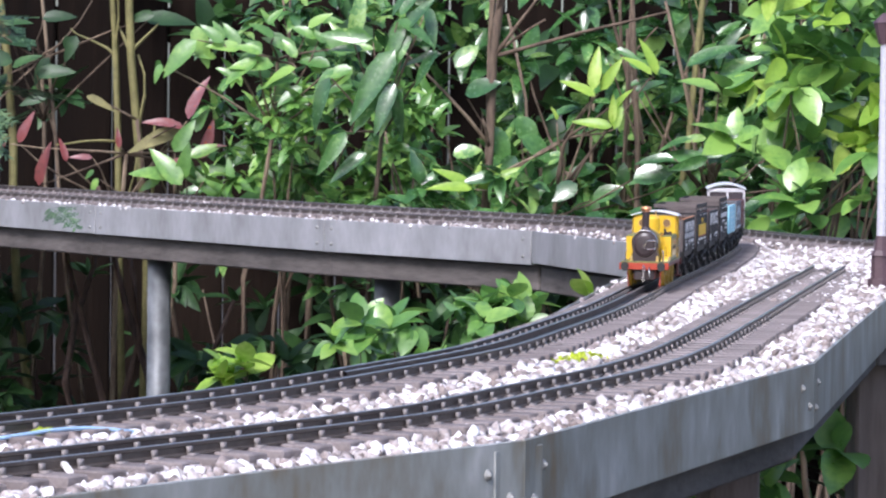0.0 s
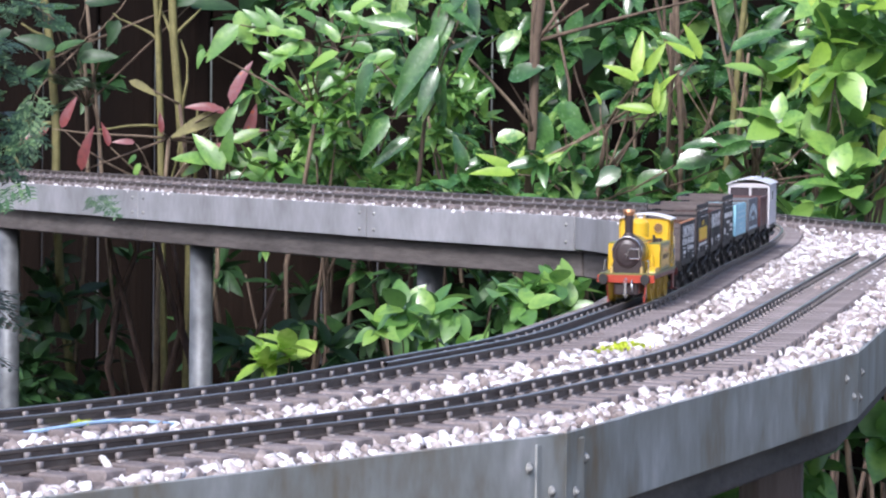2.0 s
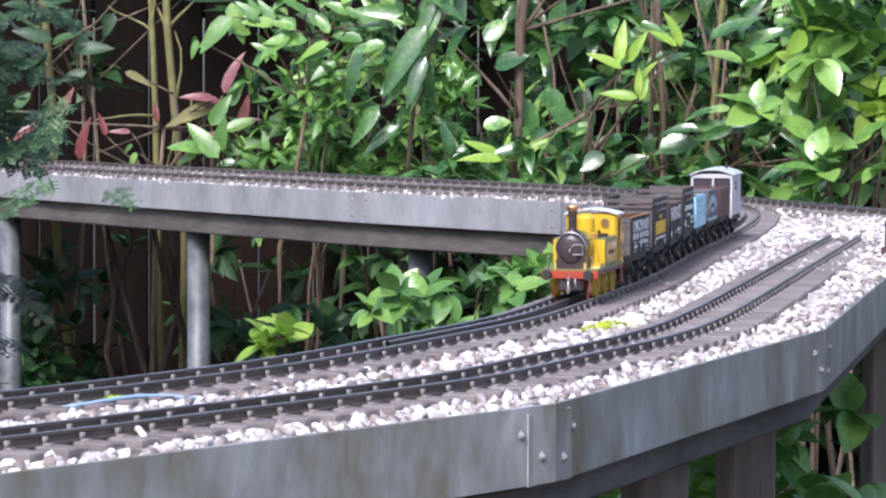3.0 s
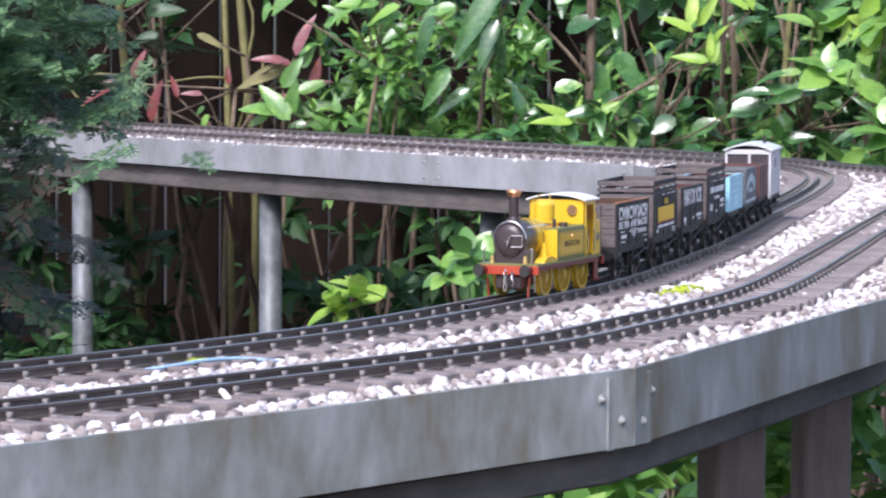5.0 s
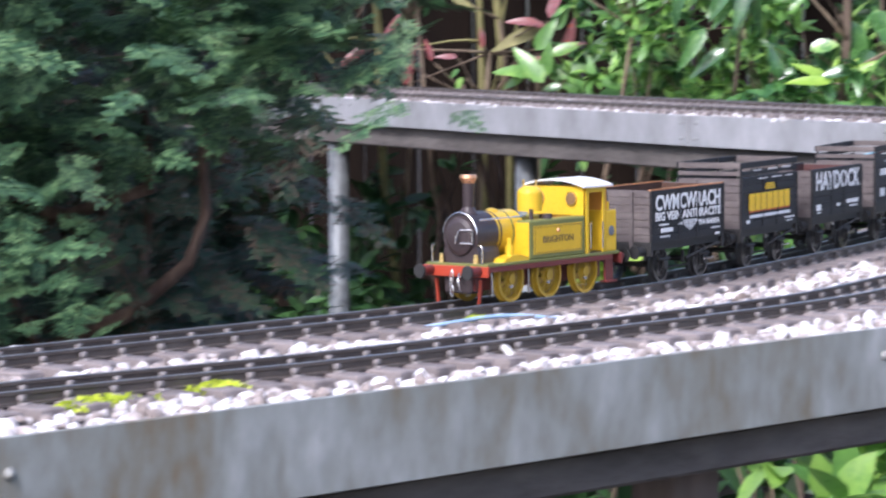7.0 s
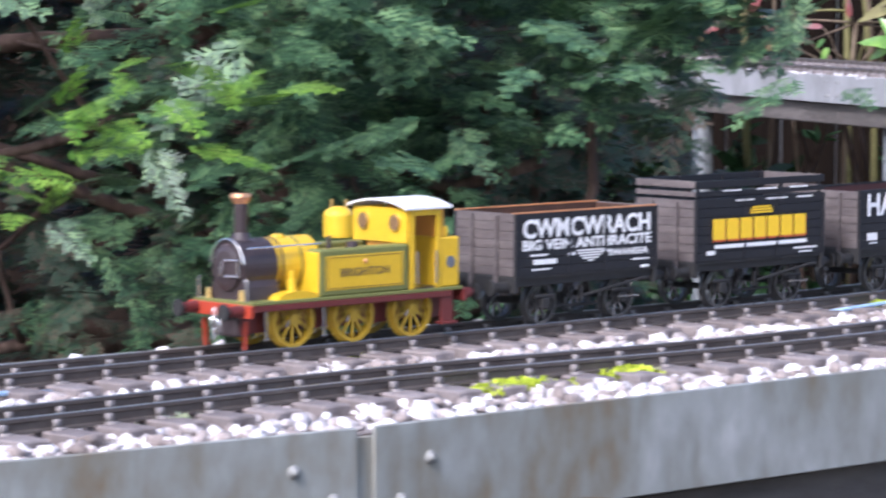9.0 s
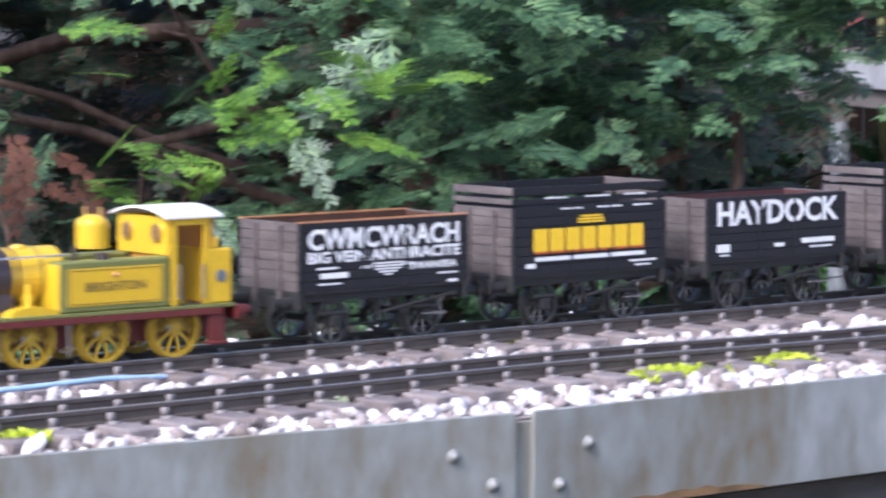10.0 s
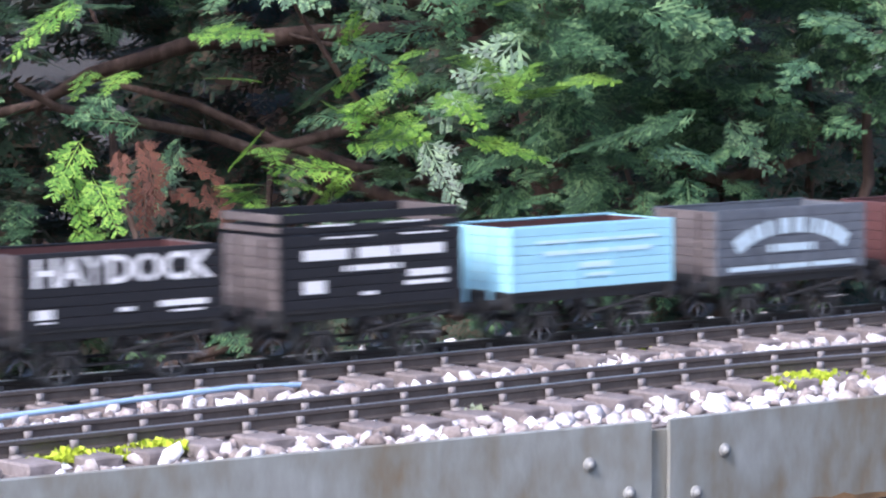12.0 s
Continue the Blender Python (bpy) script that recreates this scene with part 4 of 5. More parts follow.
def letters_one(v, y):
    lettering("CWMCWRACH", 0.0135, 0, 0.0470, y, M_LETTER, v, 0.090, bold=0.0004)
    lettering("BIG VEIN ANTHRACITE", 0.0075, 0, 0.0403, y, M_LETTER, v, 0.091, bold=0.0002)
    lettering("SWANSEA", 0.0048, -0.0290, 0.0345, y, M_LETTER, v, 0.029, bold=0.0001)
    bars([(0.028, 0.040, 0.0370, 0.0380), (0.022, 0.038, 0.0325, 0.0352), (0.026, 0.039, 0.0295, 0.0303), (0.009, 0.014, 0.0362, 0.0378), (-0.018, -0.010, 0.0368, 0.0380), (-0.044, -0.032, 0.0312, 0.0320), (-0.044, -0.038, 0.0268, 0.0282)], y, M_LETTER, v)
    bm = bmesh.new()
    for i in range(5):
        w = 0.0095 - 0.0013 * i * i * 0.35
        box(bm, -w - 0.002, w - 0.002, y - 0.0001, y + 0.0002, 0.0380 - i * 0.0014, 0.0388 - i * 0.0014)
    part("lettering", bm, M_LETTER, v)


def letters_two(v, y):
    bm, sh = bmesh.new(), bmesh.new()
    for i in range(7):
        x = 0.033 - i * 0.0105
        h0, h1 = 0.0385, 0.0500
        for b, dx, dz, dy in ((sh, -0.0007, -0.0012, 0.0), (bm, 0, 0, 0.0002)):
            box(b, x - 0.0046 + dx, x + 0.0043 + dx, y - 0.0001 + dy, y + 0.0002 + dy, h0 + dz, h1 + dz)
    part("lettering", sh, M_REDLETTER, v, "red shading of the sign")
    part("lettering", bm, M_YELLETTER, v, "yellow block sign")
    bm = bmesh.new()
    for k, w in enumerate((0.0085, 0.0085, 0.007)):
        box(bm, -w, w, y - 0.0001, y + 0.0003, 0.0520 + k * 0.0015, 0.0530 + k * 0.0015)
    part("emblem", bm, M_YELLETTER, v, "yellow sun emblem")
    bars([(-0.036, 0.036, 0.0335, 0.0356), (-0.044, -0.026, 0.0302, 0.0312), (0.036, 0.042, 0.0302, 0.0325), (-0.040, -0.030, 0.0280, 0.0288)], y, M_LETTER, v)
    bars([(-0.04, -0.028, 0.0594, 0.0602), (-0.02, -0.004, 0.0594, 0.0602), (0.006, 0.02, 0.0594, 0.0602), (-0.036, -0.022, 0.0652, 0.066), (-0.012, 0.004, 0.0652, 0.066), (0.016, 0.03, 0.0652, 0.066)], hyr(y), M_LETTER, v)


def hyr(y):
    return y + 0.0001


def letters_three(v, y):
    lettering("HAYDOCK", 0.0175, 0, 0.0458, y, M_LETTER, v, 0.088, bold=0.0005)
    bars([(0.034, 0.043, 0.0312, 0.0355), (0.034, 0.041, 0.0292, 0.0300), (-0.005, 0.002, 0.0325, 0.0345), (-0.042, -0.018, 0.0335, 0.0362), (-0.040, -0.024, 0.0308, 0.0318)], y, M_LETTER, v)


def letters_four(v, y):
    bars([(0.012, 0.038, 0.0495, 0.0545), (-0.040, 0.008, 0.0495, 0.0545), (-0.016, 0.016, 0.0435, 0.0462), (-0.042, -0.020, 0.0392, 0.0425), (-0.042, -0.018, 0.0352, 0.0372), (0.026, 0.038, 0.0340, 0.0400), (-0.002, 0.006, 0.0318, 0.0335)], y, M_LETTER, v)
    bars([(-0.04, -0.016, 0.0594, 0.0602), (0.0, 0.026, 0.0594, 0.0602), (-0.03, -0.006, 0.0652, 0.066), (0.012, 0.034, 0.0652, 0.066)], hyr(y), M_LETTER, v)


def letters_five(v, y):
    bars([(-0.040, 0.034, 0.0500, 0.0515), (-0.036, 0.030, 0.0440, 0.0462), (-0.012, 0.008, 0.0370, 0.0395), (-0.012, 0.004, 0.0325, 0.0342)], y, M_PALEBLUE, v)


def letters_six(v, y):
    bm = bmesh.new()
    for i in range(10):
        a = math.pi * (0.16 + 0.68 * i / 9)
        x, z = 0.040 * math.cos(a), 0.0345 + 0.0165 * math.sin(a)
        box(bm, -0.0032, 0.0032, -0.0001, 0.0002, -0.0040, 0.0040, 0, Matrix.Translation((x, y, z)) @ Matrix.Rotation(-(a - math.pi / 2) * 0.5, 4, "Y"))
    box(bm, -0.016, 0.016, y - 0.0001, y + 0.0002, 0.0375, 0.0415)
    box(bm, -0.042, 0.042, y - 0.0001, y + 0.0002, 0.0285, 0.0310)
    part("lettering", bm, M_GREYLET, v, "faded arched writing")


def brake_van():
    v = tagged(new("brake_van"), "pale grey model goods brake van with windowed end and curved roof", "model wagon")
    P = lambda n, bm, m, lab="", parent=v: part(n, bm, m, parent, lab)
    hx, hy, z0, zt = 0.052, 0.0265, 0.0235, 0.0700
    for s in (1, -1):
        y0, y1 = sorted((s * hy, s * (hy - 0.0016)))
        for k in range(20):
            x = -hx + k * 2 * hx / 20
            P("side_board", box(bmesh.new(), x + 0.0001, x + 2 * hx / 20 - 0.0001, y0, y1, z0, zt, 0.0001), M_VAN)
        w = P("side_window", box(bmesh.new(), 0.010, 0.024, min(s * hy, s * (hy + 0.0007)), max(s * hy, s * (hy + 0.0007)), 0.050, 0.064, 0.0003), M_WHITE)
        P("pane", box(bmesh.new(), 0.012, 0.022, min(s * (hy + 0.0007), s * (hy + 0.0009)), max(s * (hy + 0.0007), s * (hy + 0.0009)), 0.052, 0.062), M_DARKGLASS, "", w)
        P("lower_board", box(bmesh.new(), -0.046, 0.046, min(s * 0.0235, s * 0.0258), max(s * 0.0235, s * 0.0258), 0.0105, 0.0135, 0.0003), M_UNDER)
        P("solebar", box(bmesh.new(), -hx, hx, min(s * 0.0225, s * 0.0240), max(s * 0.0225, s * 0.0240), 0.0180, z0, 0.0002), M_UNDER)
        for x in (0.030, -0.030):
            P("axle_box", box(bmesh.new(), x - 0.003, x + 0.003, min(s * 0.0205, s * 0.0250), max(s * 0.0205, s * 0.0250), 0.0085, 0.0180, 0.0006), M_UNDER)
    for s in (1, -1):
        x0, x1 = sorted((s * (hx + 0.0004), s * (hx - 0.0012)))
        bm = box(bmesh.new(), x0, x1, -hy, hy, z0 - 0.003, 0.0475, 0.0003)
        box(bm, x0, x1, -hy, hy, 0.0660, zt + 0.0010, 0.0003)
        for y in (-hy + 0.0012, 0.0015, hy - 0.0012):
            box(bm, x0, x1, y - 0.0014, y + 0.0014, 0.0470, 0.0665, 0.0002)
        P("end_frame", bm, M_VAN, "pale end with two wide openings")
        P("end_pane", box(bmesh.new(), *sorted((s * (hx - 0.0014), s * (hx - 0.0018))), -hy + 0.002, hy - 0.002, 0.0472, 0.0662), M_DARKGLASS)
        P("headstock", box(bmesh.new(), *sorted((s * (hx + 0.0006), s * (hx - 0.002))), -0.0262, 0.0262, 0.0170, z0 - 0.0032, 0.0002), M_UNDER)
        buffers(v, s * (hx + 0.0006), s, 0.0212, M_UNDER)
    bm = bmesh.new()
    ys = np.linspace(-0.0285, 0.0285, 13)
    T = [[bm.verts.new((x, y, 0.0705 + 0.0062 * (1 - (y / 0.0285) ** 2))) for y in ys] for x in (hx + 0.003, -hx - 0.003)]
    Bt = [[bm.verts.new((q.co.x, q.co.y, q.co.z - 0.0014)) for q in r] for r in T]
    for i in range(12):
        bm.faces.new((T[0][i], T[0][i + 1], T[1][i + 1], T[1][i]))
        bm.faces.new((Bt[0][i], Bt[1][i], Bt[1][i + 1], Bt[0][i + 1]))
        for k in (0, 1):
            bm.faces.new((T[k][i], Bt[k][i], Bt[k][i + 1], T[k][i + 1]))
    for i in (0, 12):
        bm.faces.new((T[0][i], T[1][i], Bt[1][i], Bt[0][i]))
    P("roof", bm, M_VANROOF, "pale curved roof")
    P("floor", box(bmesh.new(), -hx, hx, -hy + 0.001, hy - 0.001, z0 - 0.0012, z0 + 0.0004), M_UNDER)
    P("chimney_pipe", rod(bmesh.new(), (-0.012, 0.012, 0.0745), (-0.012, 0.012, 0.0835), 0.0015, seg=8), M_UNDER)
    for x in (0.030, -0.030):
        WHEEL_W.append((wheelset(v, x, 0.0112, WAGON_WHEEL), x * 1.08, 0.0112))
    lengthen(v, 1.08)
    return v


def signal_lamp():
    """A model yard lamp at the outer edge of the deck."""
    v = tagged(new("model_lamp_post"), "model yard lamp post with dark cast base and pale pole", "lamp post")
    bm = bmesh.new()
    for r0, r1, z0, z1 in ((0.014, 0.0135, -0.0115, 0.0), (0.0105, 0.0100, 0.0, 0.024), (0.0118, 0.0090, 0.024, 0.029), (0.0075, 0.0060, 0.029, 0.044)):
        rod(bm, (0, 0, z0), (0, 0, z1), r0, r1, 8)
    part("base", bm, M_LAMPIRON, v, "dark purple-brown cast base")
    part("pole", rod(bmesh.new(), (0, 0, 0.044), (0, 0, 0.24), 0.0052, 0.0040, 12), M_LAMPPOLE, v)
    part("lamp_head", rod(rod(bmesh.new(), (0, 0, 0.24), (0, 0, 0.262), 0.006, 0.012, 8), (0, 0, 0.262), (0, 0, 0.272), 0.013, 0.002, 8), M_LAMPIRON, v)
    v.location = 0.452, 3.905, 0
    return v


# ---- plants
def leaf_form(width=0.36, fold=0.10, curl=0.16, tip=1.6):
    """A pointed blade one long, folded on its midrib and bent down to the tip; 10 quads."""
    us = [0.0, 0.14, 0.36, 0.60, 0.82, 1.0]
    v = []
    for u in us:
        w = width * 0.5 * (math.sin(math.pi * u ** (1 / tip) * 0.98 + 0.02) ** 0.8 if 0 < u < 1 else 0.03)
        z = -curl * u * u
        v += [(u, -w, z + fold * w), (u, 0, z), (u, w, z + fold * w)]
    f = []
    for i in range(5):
        a = i * 3
        f += [(a, a + 3, a + 4, a + 1), (a + 1, a + 4, a + 5, a + 2)]
    return np.array(v), np.array(f)


LEAF_LONG, LEAF_MID, LEAF_BROAD = leaf_form(0.30, 0.35, 0.22), leaf_form(0.42, 0.3, 0.2), leaf_form(0.62, 0.25, 0.18, 1.3)


def whorls(rng, tips, ways, per, length, droop=0.3, spread=1.0):
    """Leaves round shoot tips: turns, places and sizes."""
    R, P, S = [], [], []
    up = np.array([0, 0, 1.0])
    for p, d in zip(tips, ways):
        d = d / np.linalg.norm(d)
        a = np.cross(d, up + rng.normal(0, 0.2, 3))
        a /= np.linalg.norm(a)
        b = np.cross(d, a)
        k = rng.integers(*per)
        ph = rng.uniform(0, 6.28)
        for i in range(k):
            ang = ph + i * 2.4
            open_ = spread * (0.55 + 0.75 * rng.uniform() - 0.25 * i / k)
            x = d * math.cos(open_) + (a * math.cos(ang) + b * math.sin(ang)) * math.sin(open_)
            x = x - up * droop * rng.uniform(0.2, 1.3)
            x /= np.linalg.norm(x)
            n = up - x * (x @ up) + rng.normal(0, 0.35, 3) + np.array([0, -0.25, 0])
            n -= x * (n @ x)
            n /= np.linalg.norm(n)
            R.append(np.stack([x, np.cross(n, x), n], 1))
            P.append(p - d * length * 0.22 * (i / k) + x * length * 0.06)
            S.append(length * rng.uniform(0.65, 1.15))
    return np.array(R), np.array(P), np.array(S)


def stem(bm, rng, a, b, r0, r1, wob=0.03, n=7):
    a, b = np.array(a, float), np.array(b, float)
    pts = [a + (b - a) * u + rng.normal(0, wob, 3) * math.sin(math.pi * u) * (1, 1, 0.4) for u in np.linspace(0, 1, n)]
    q = [sum(c * w for c, w in zip(pts[max(0, i - 1):i + 2], (0.25, 0.5, 0.25) if 0 < i < n - 1 else ((0.9, 0.1) if i == 0 else (0.1, 0.9)))) for i in range(n)]
    tube(bm, q, list(np.linspace(r0, r1, n)), 7)
    return q


def shrub(label, seed, box6, shoots, length, form, mat, per=(5, 9), droop=0.3, stems=8, stem_mat=None, radius=0.006, root_z=-0.78, name="shrub", category="shrub", face=0.6, thin=None, spread=1.0):
    rng = np.random.default_rng(seed)
    x0, x1, y0, y1, z0, z1 = box6
    v = tagged(new(name), label, category)
    # shoots gather round a few limbs, so that the outline stays uneven
    limbs = rng.uniform((x0, y0, z0), (x1, y1, z1), (max(3, shoots // 7), 3))
    c = limbs[rng.integers(0, len(limbs), shoots)]
    tips = c + rng.normal(0, 1, (shoots, 3)) * np.array([x1 - x0, y1 - y0, z1 - z0]) * 0.13
    ways = rng.normal(0, 0.5, (shoots, 3)) + np.array([0, -face, 0.45])
    if thin is not None:
        k = thin(tips)
        tips, ways = tips[k], ways[k]
    R, P, S = whorls(rng, tips, ways, per, length, droop, spread)
    scatter("foliage", form[0], form[1], placed(R, P, S), mat, v, True)
    for i in range(stems):
        bm = bmesh.new()
        tip = limbs[i % len(limbs)]
        foot = (tip[0] + rng.normal(0, 0.10), (y0 + y1) / 2 + rng.normal(0, 0.08) + 0.05, root_z)
        q = stem(bm, rng, foot, tip + np.array([0, 0.02, 0]), radius * rng.uniform(0.7, 1.3), radius * 0.35)
        main = part("stem", bm, stem_mat or M_STEM, v, smooth=True)
        for _ in range(2):
            t2 = tips[rng.integers(0, len(tips))]
            if np.linalg.norm(t2 - q[4]) < 0.45:
                bm = bmesh.new()
                stem(bm, rng, q[4], t2, radius * 0.5, radius * 0.25, 0.015, 5)
                part("twig", bm, stem_mat or M_STEM, main, smooth=True)
    return v


def leaves_at(label, y, spots, form, mat, seed, name="leafy_branch", category="branch", more=0):
    """A branch of single leaves: x, z of each foot, its lie in degrees, its length; more lays further leaves close behind each."""
    rng = np.random.default_rng(seed)
    R, P, S = [], [], []
    for x, z, a, l in spots:
        for k in range(1 + more):
            b = radians(a + (rng.normal(0, 30) if k else 0))
            d = np.array([math.cos(b), rng.uniform(-0.35, 0.1), math.sin(b)])
            d /= np.linalg.norm(d)
            n = np.array([rng.normal(0, 0.35), -1.0, 0.75 + rng.normal(0, 0.3)])
            n -= d * (n @ d)
            n /= np.linalg.norm(n)
            R.append(np.stack([d, np.cross(n, d), n], 1))
            P.append((x + (rng.normal(0, 0.025) if k else 0), y + k * 0.03 + rng.uniform(0, 0.05), z + (rng.normal(0, 0.025) if k else 0)))
            S.append(l * (rng.uniform(0.6, 0.95) if k else 1.0))
    v = tagged(new(name), label, category)
    scatter("foliage", form[0], form[1], placed(np.array(R), np.array(P), np.array(S)), mat, v, True)
    bm = bmesh.new()
    p = np.array(P)
    c = p.mean(0) + (0, 0.05, 0)
    foot = (c[0] + rng.normal(0, 0.05), y + 0.2, -0.78)
    q = stem(bm, rng, foot, c, 0.007, 0.004, 0.03, 8)
    main = part("stem", bm, M_STEM, v, smooth=True)
    for i in range(0, len(p), 1 + more):
        bm = bmesh.new()
        stem(bm, rng, q[-1] if i % 2 else q[-2], p[i] + (0, 0.004, 0), 0.003, 0.0012, 0.012, 5)
        part("twig", bm, M_STEM, main, smooth=True)
    return v


def hedge():
    S = shrub
    # the thick of the hedge behind the far deck
    S("dark small-leaved evergreen shrub against the fence", 11, (-0.36, 0.20, 7.5, 8.0, -0.15, 0.50), 230, 0.052, LEAF_MID, M_LAUREL, stems=6)
    S("green small-leaved shrub leaning over the railway", 12, (-0.38, 0.0, 7.25, 7.55, -0.04, 0.20), 110, 0.046, LEAF_MID, M_SOFTLEAF, stems=5)
    S("glossy laurel with broad dark leaves", 14, (-0.05, 0.66, 7.3, 7.8, -0.15, 0.55), 130, 0.088, LEAF_MID, M_LAUREL, stems=6, radius=0.008)
    S("spotted laurel with arching leaves", 15, (0.30, 0.82, 7.05, 7.5, -0.08, 0.45), 60, 0.10, LEAF_LONG, M_LAUREL, per=(4, 8), droop=0.35, stems=7, radius=0.007)
    S("low glossy shrub along the back of the railway", 16, (-0.12, 0.60, 6.95, 7.15, -0.16, 0.02), 80, 0.068, LEAF_MID, M_LAUREL, stems=4)
    S("bright broad-leaved climber at the end of the hedge", 17, (0.62, 0.98, 6.5, 7.04, -0.14, 0.45), 86, 0.075, LEAF_BROAD, M_SOFTLEAF, per=(4, 7), stems=5)
    S("sunlit lime-green climber shoots", 18, (0.60, 0.95, 6.45, 6.8, 0.0, 0.45), 34, 0.065, LEAF_BROAD, M_LIME, per=(3, 5), stems=3)
    # the back of the hedge has its shade in the leaf colour
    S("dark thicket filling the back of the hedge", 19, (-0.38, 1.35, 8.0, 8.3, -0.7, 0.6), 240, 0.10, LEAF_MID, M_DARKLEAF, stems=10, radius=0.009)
    leaves_at("long glossy laurel leaves hanging down with pale shine", 6.98, ((-0.068, 0.319, -121, 0.133), (-0.095, 0.277, -124, 0.162), (-0.015, 0.277, -128, 0.086), (-0.090, 0.334, -29, 0.085), (-0.036, 0.360, -76, 0.086), (-0.138, 0.298, 174, 0.102), (-0.186, 0.122, -123, 0.099), (-0.111, 0.225, -122, 0.122), (-0.095, 0.215, -113, 0.107), (-0.074, 0.319, 52, 0.079), (-0.175, 0.298, 78, 0.106), (-0.218, 0.225, -112, 0.112)), LEAF_LONG, M_LAUREL, 71, more=1)
    leaves_at("upright lime-green young laurel shoots", 6.98, ((0.278, 0.205, 83, 0.086), (0.284, 0.194, 150, 0.074), (0.294, 0.205, 59, 0.073), (0.316, 0.143, 85, 0.057), (0.316, 0.137, 168, 0.076), (0.321, 0.132, 76, 0.064), (0.316, 0.163, 58, 0.061), (0.054, 0.018, 148, 0.082), (0.054, 0.016, 172, 0.086), (0.060, 0.018, 84, 0.052), (0.065, 0.016, 54, 0.064), (0.070, 0.013, 35, 0.091), (0.214, 0.148, 111, 0.030), (0.401, 0.236, 110, 0.077), (0.390, 0.236, 142, 0.068)), LEAF_LONG, M_LIME, 72)
    leaves_at("long pale-shining spotted laurel leaves", 7.0, ((0.349, 0.257, -7, 0.086), (0.456, 0.252, 31, 0.112), (0.499, 0.080, 43, 0.131), (0.499, 0.078, 174, 0.113), (0.499, 0.080, -161, 0.079), (0.520, 0.236, 28, 0.109), (0.595, 0.278, 31, 0.100), (0.467, 0.116, -166, 0.066), (0.360, 0.205, 24, 0.064), (0.616, 0.090, 14, 0.110), (0.563, 0.163, 44, 0.090), (0.434, 0.080, -176, 0.075), (0.681, 0.028, 154, 0.095), (0.616, 0.007, -158, 0.069), (0.723, -0.003, -151, 0.086)), LEAF_LONG, M_LAUREL, 73, more=1)
    leaves_at("broad rounded glossy leaves low in the hedge", 7.05, ((0.147, 0.116, -35, 0.079), (0.222, 0.079, -122, 0.062), (0.136, 0.079, -122, 0.062), (0.082, 0.132, -52, 0.079), (0.362, 0.037, 16, 0.078), (0.459, 0.037, -63, 0.047), (0.287, -0.005, 30, 0.062), (0.006, 0.006, -172, 0.076), (0.147, -0.005, -14, 0.067), (0.254, 0.027, -150, 0.062), (0.017, 0.079, 16, 0.056), (0.039, 0.194, 26, 0.072)), LEAF_BROAD, M_LAUREL, 74, more=1)
    leaves_at("bright level sprays of fresh green leaves", 7.2, ((-0.335, 0.248, 177, 0.088), (-0.357, 0.270, 159, 0.059), (-0.368, 0.259, -147, 0.079), (-0.291, 0.280, 158, 0.071), (-0.247, 0.302, 154, 0.061), (-0.291, 0.243, -158, 0.071), (-0.225, 0.248, 166, 0.068), (-0.203, 0.280, 9, 0.067), (-0.181, 0.243, -166, 0.068), (-0.335, 0.302, 144, 0.055), (-0.269, 0.323, 36, 0.055), (-0.489, 0.296, -134, 0.096), (-0.434, 0.291, 140, 0.058), (-0.401, 0.280, 171, 0.067), (-0.555, 0.248, -114, 0.041)), LEAF_MID, M_SOFTLEAF, 75, more=2)
    # mid-green leaves given the darkened leaf colour, so shade is painted on
    leaves_at("drooping mid-green leaves before the fence, coloured darker as in shade", 7.6, ((-0.913, 0.218, -154, 0.065), (-0.908, 0.229, -115, 0.069), (-0.890, 0.252, 164, 0.085), (-0.890, 0.241, 30, 0.067), (-0.855, 0.286, 164, 0.085), (-0.820, 0.263, -122, 0.067), (-0.844, 0.229, 8, 0.082), (-0.785, 0.309, -71, 0.054), (-0.762, 0.309, -112, 0.061), (-0.937, 0.320, 169, 0.059), (-0.913, 0.331, 11, 0.059), (-0.832, 0.343, 9, 0.071), (-0.820, 0.184, -164, 0.061), (-0.622, 0.343, 3, 0.105), (-0.599, 0.354, -169, 0.059), (-0.937, 0.139, -136, 0.065), (-0.983, 0.286, -150, 0.067)), LEAF_MID, M_DARKLEAF, 76)
    leaves_at("dull crimson young leaves on thin shoots", 7.42, ((-0.516, 0.140, 71, 0.096), (-0.536, 0.129, 171, 0.071), (-0.527, 0.123, 164, 0.061), (-0.491, 0.060, 70, 0.084), (-0.516, 0.060, -161, 0.066), (-0.814, 0.002, 81, 0.092), (-0.857, 0.088, 67, 0.071), (-0.880, 0.087, -153, 0.089), (-0.760, 0.052, 104, 0.051), (-0.658, 0.079, 93, 0.044), (-0.709, 0.060, 174, 0.046), (-0.465, 0.085, 10, 0.027)), LEAF_LONG, M_REDLEAF, 77)
    leaves_at("dull olive long leaves", 7.42, ((-0.530, 0.118, -162, 0.117), (-0.721, 0.184, -22, 0.064)), LEAF_LONG, M_STEMGREEN, 78)
    leaves_at("broad green leaves under the crimson shoots", 7.4, ((-0.526, 0.008, 129, 0.099), (-0.526, 0.019, 81, 0.076), (-0.532, 0.052, -33, 0.061), (-0.520, 0.019, 18, 0.089), (-0.543, 0.074, 59, 0.077), (-0.696, 0.019, -117, 0.037), (-0.481, 0.019, -26, 0.076), (-0.571, 0.019, -154, 0.050)), LEAF_MID, M_SOFTLEAF, 79, more=1)
    # bare stems standing before the fence: foot x, top x, depth, thickness
    rng = np.random.default_rng(8)
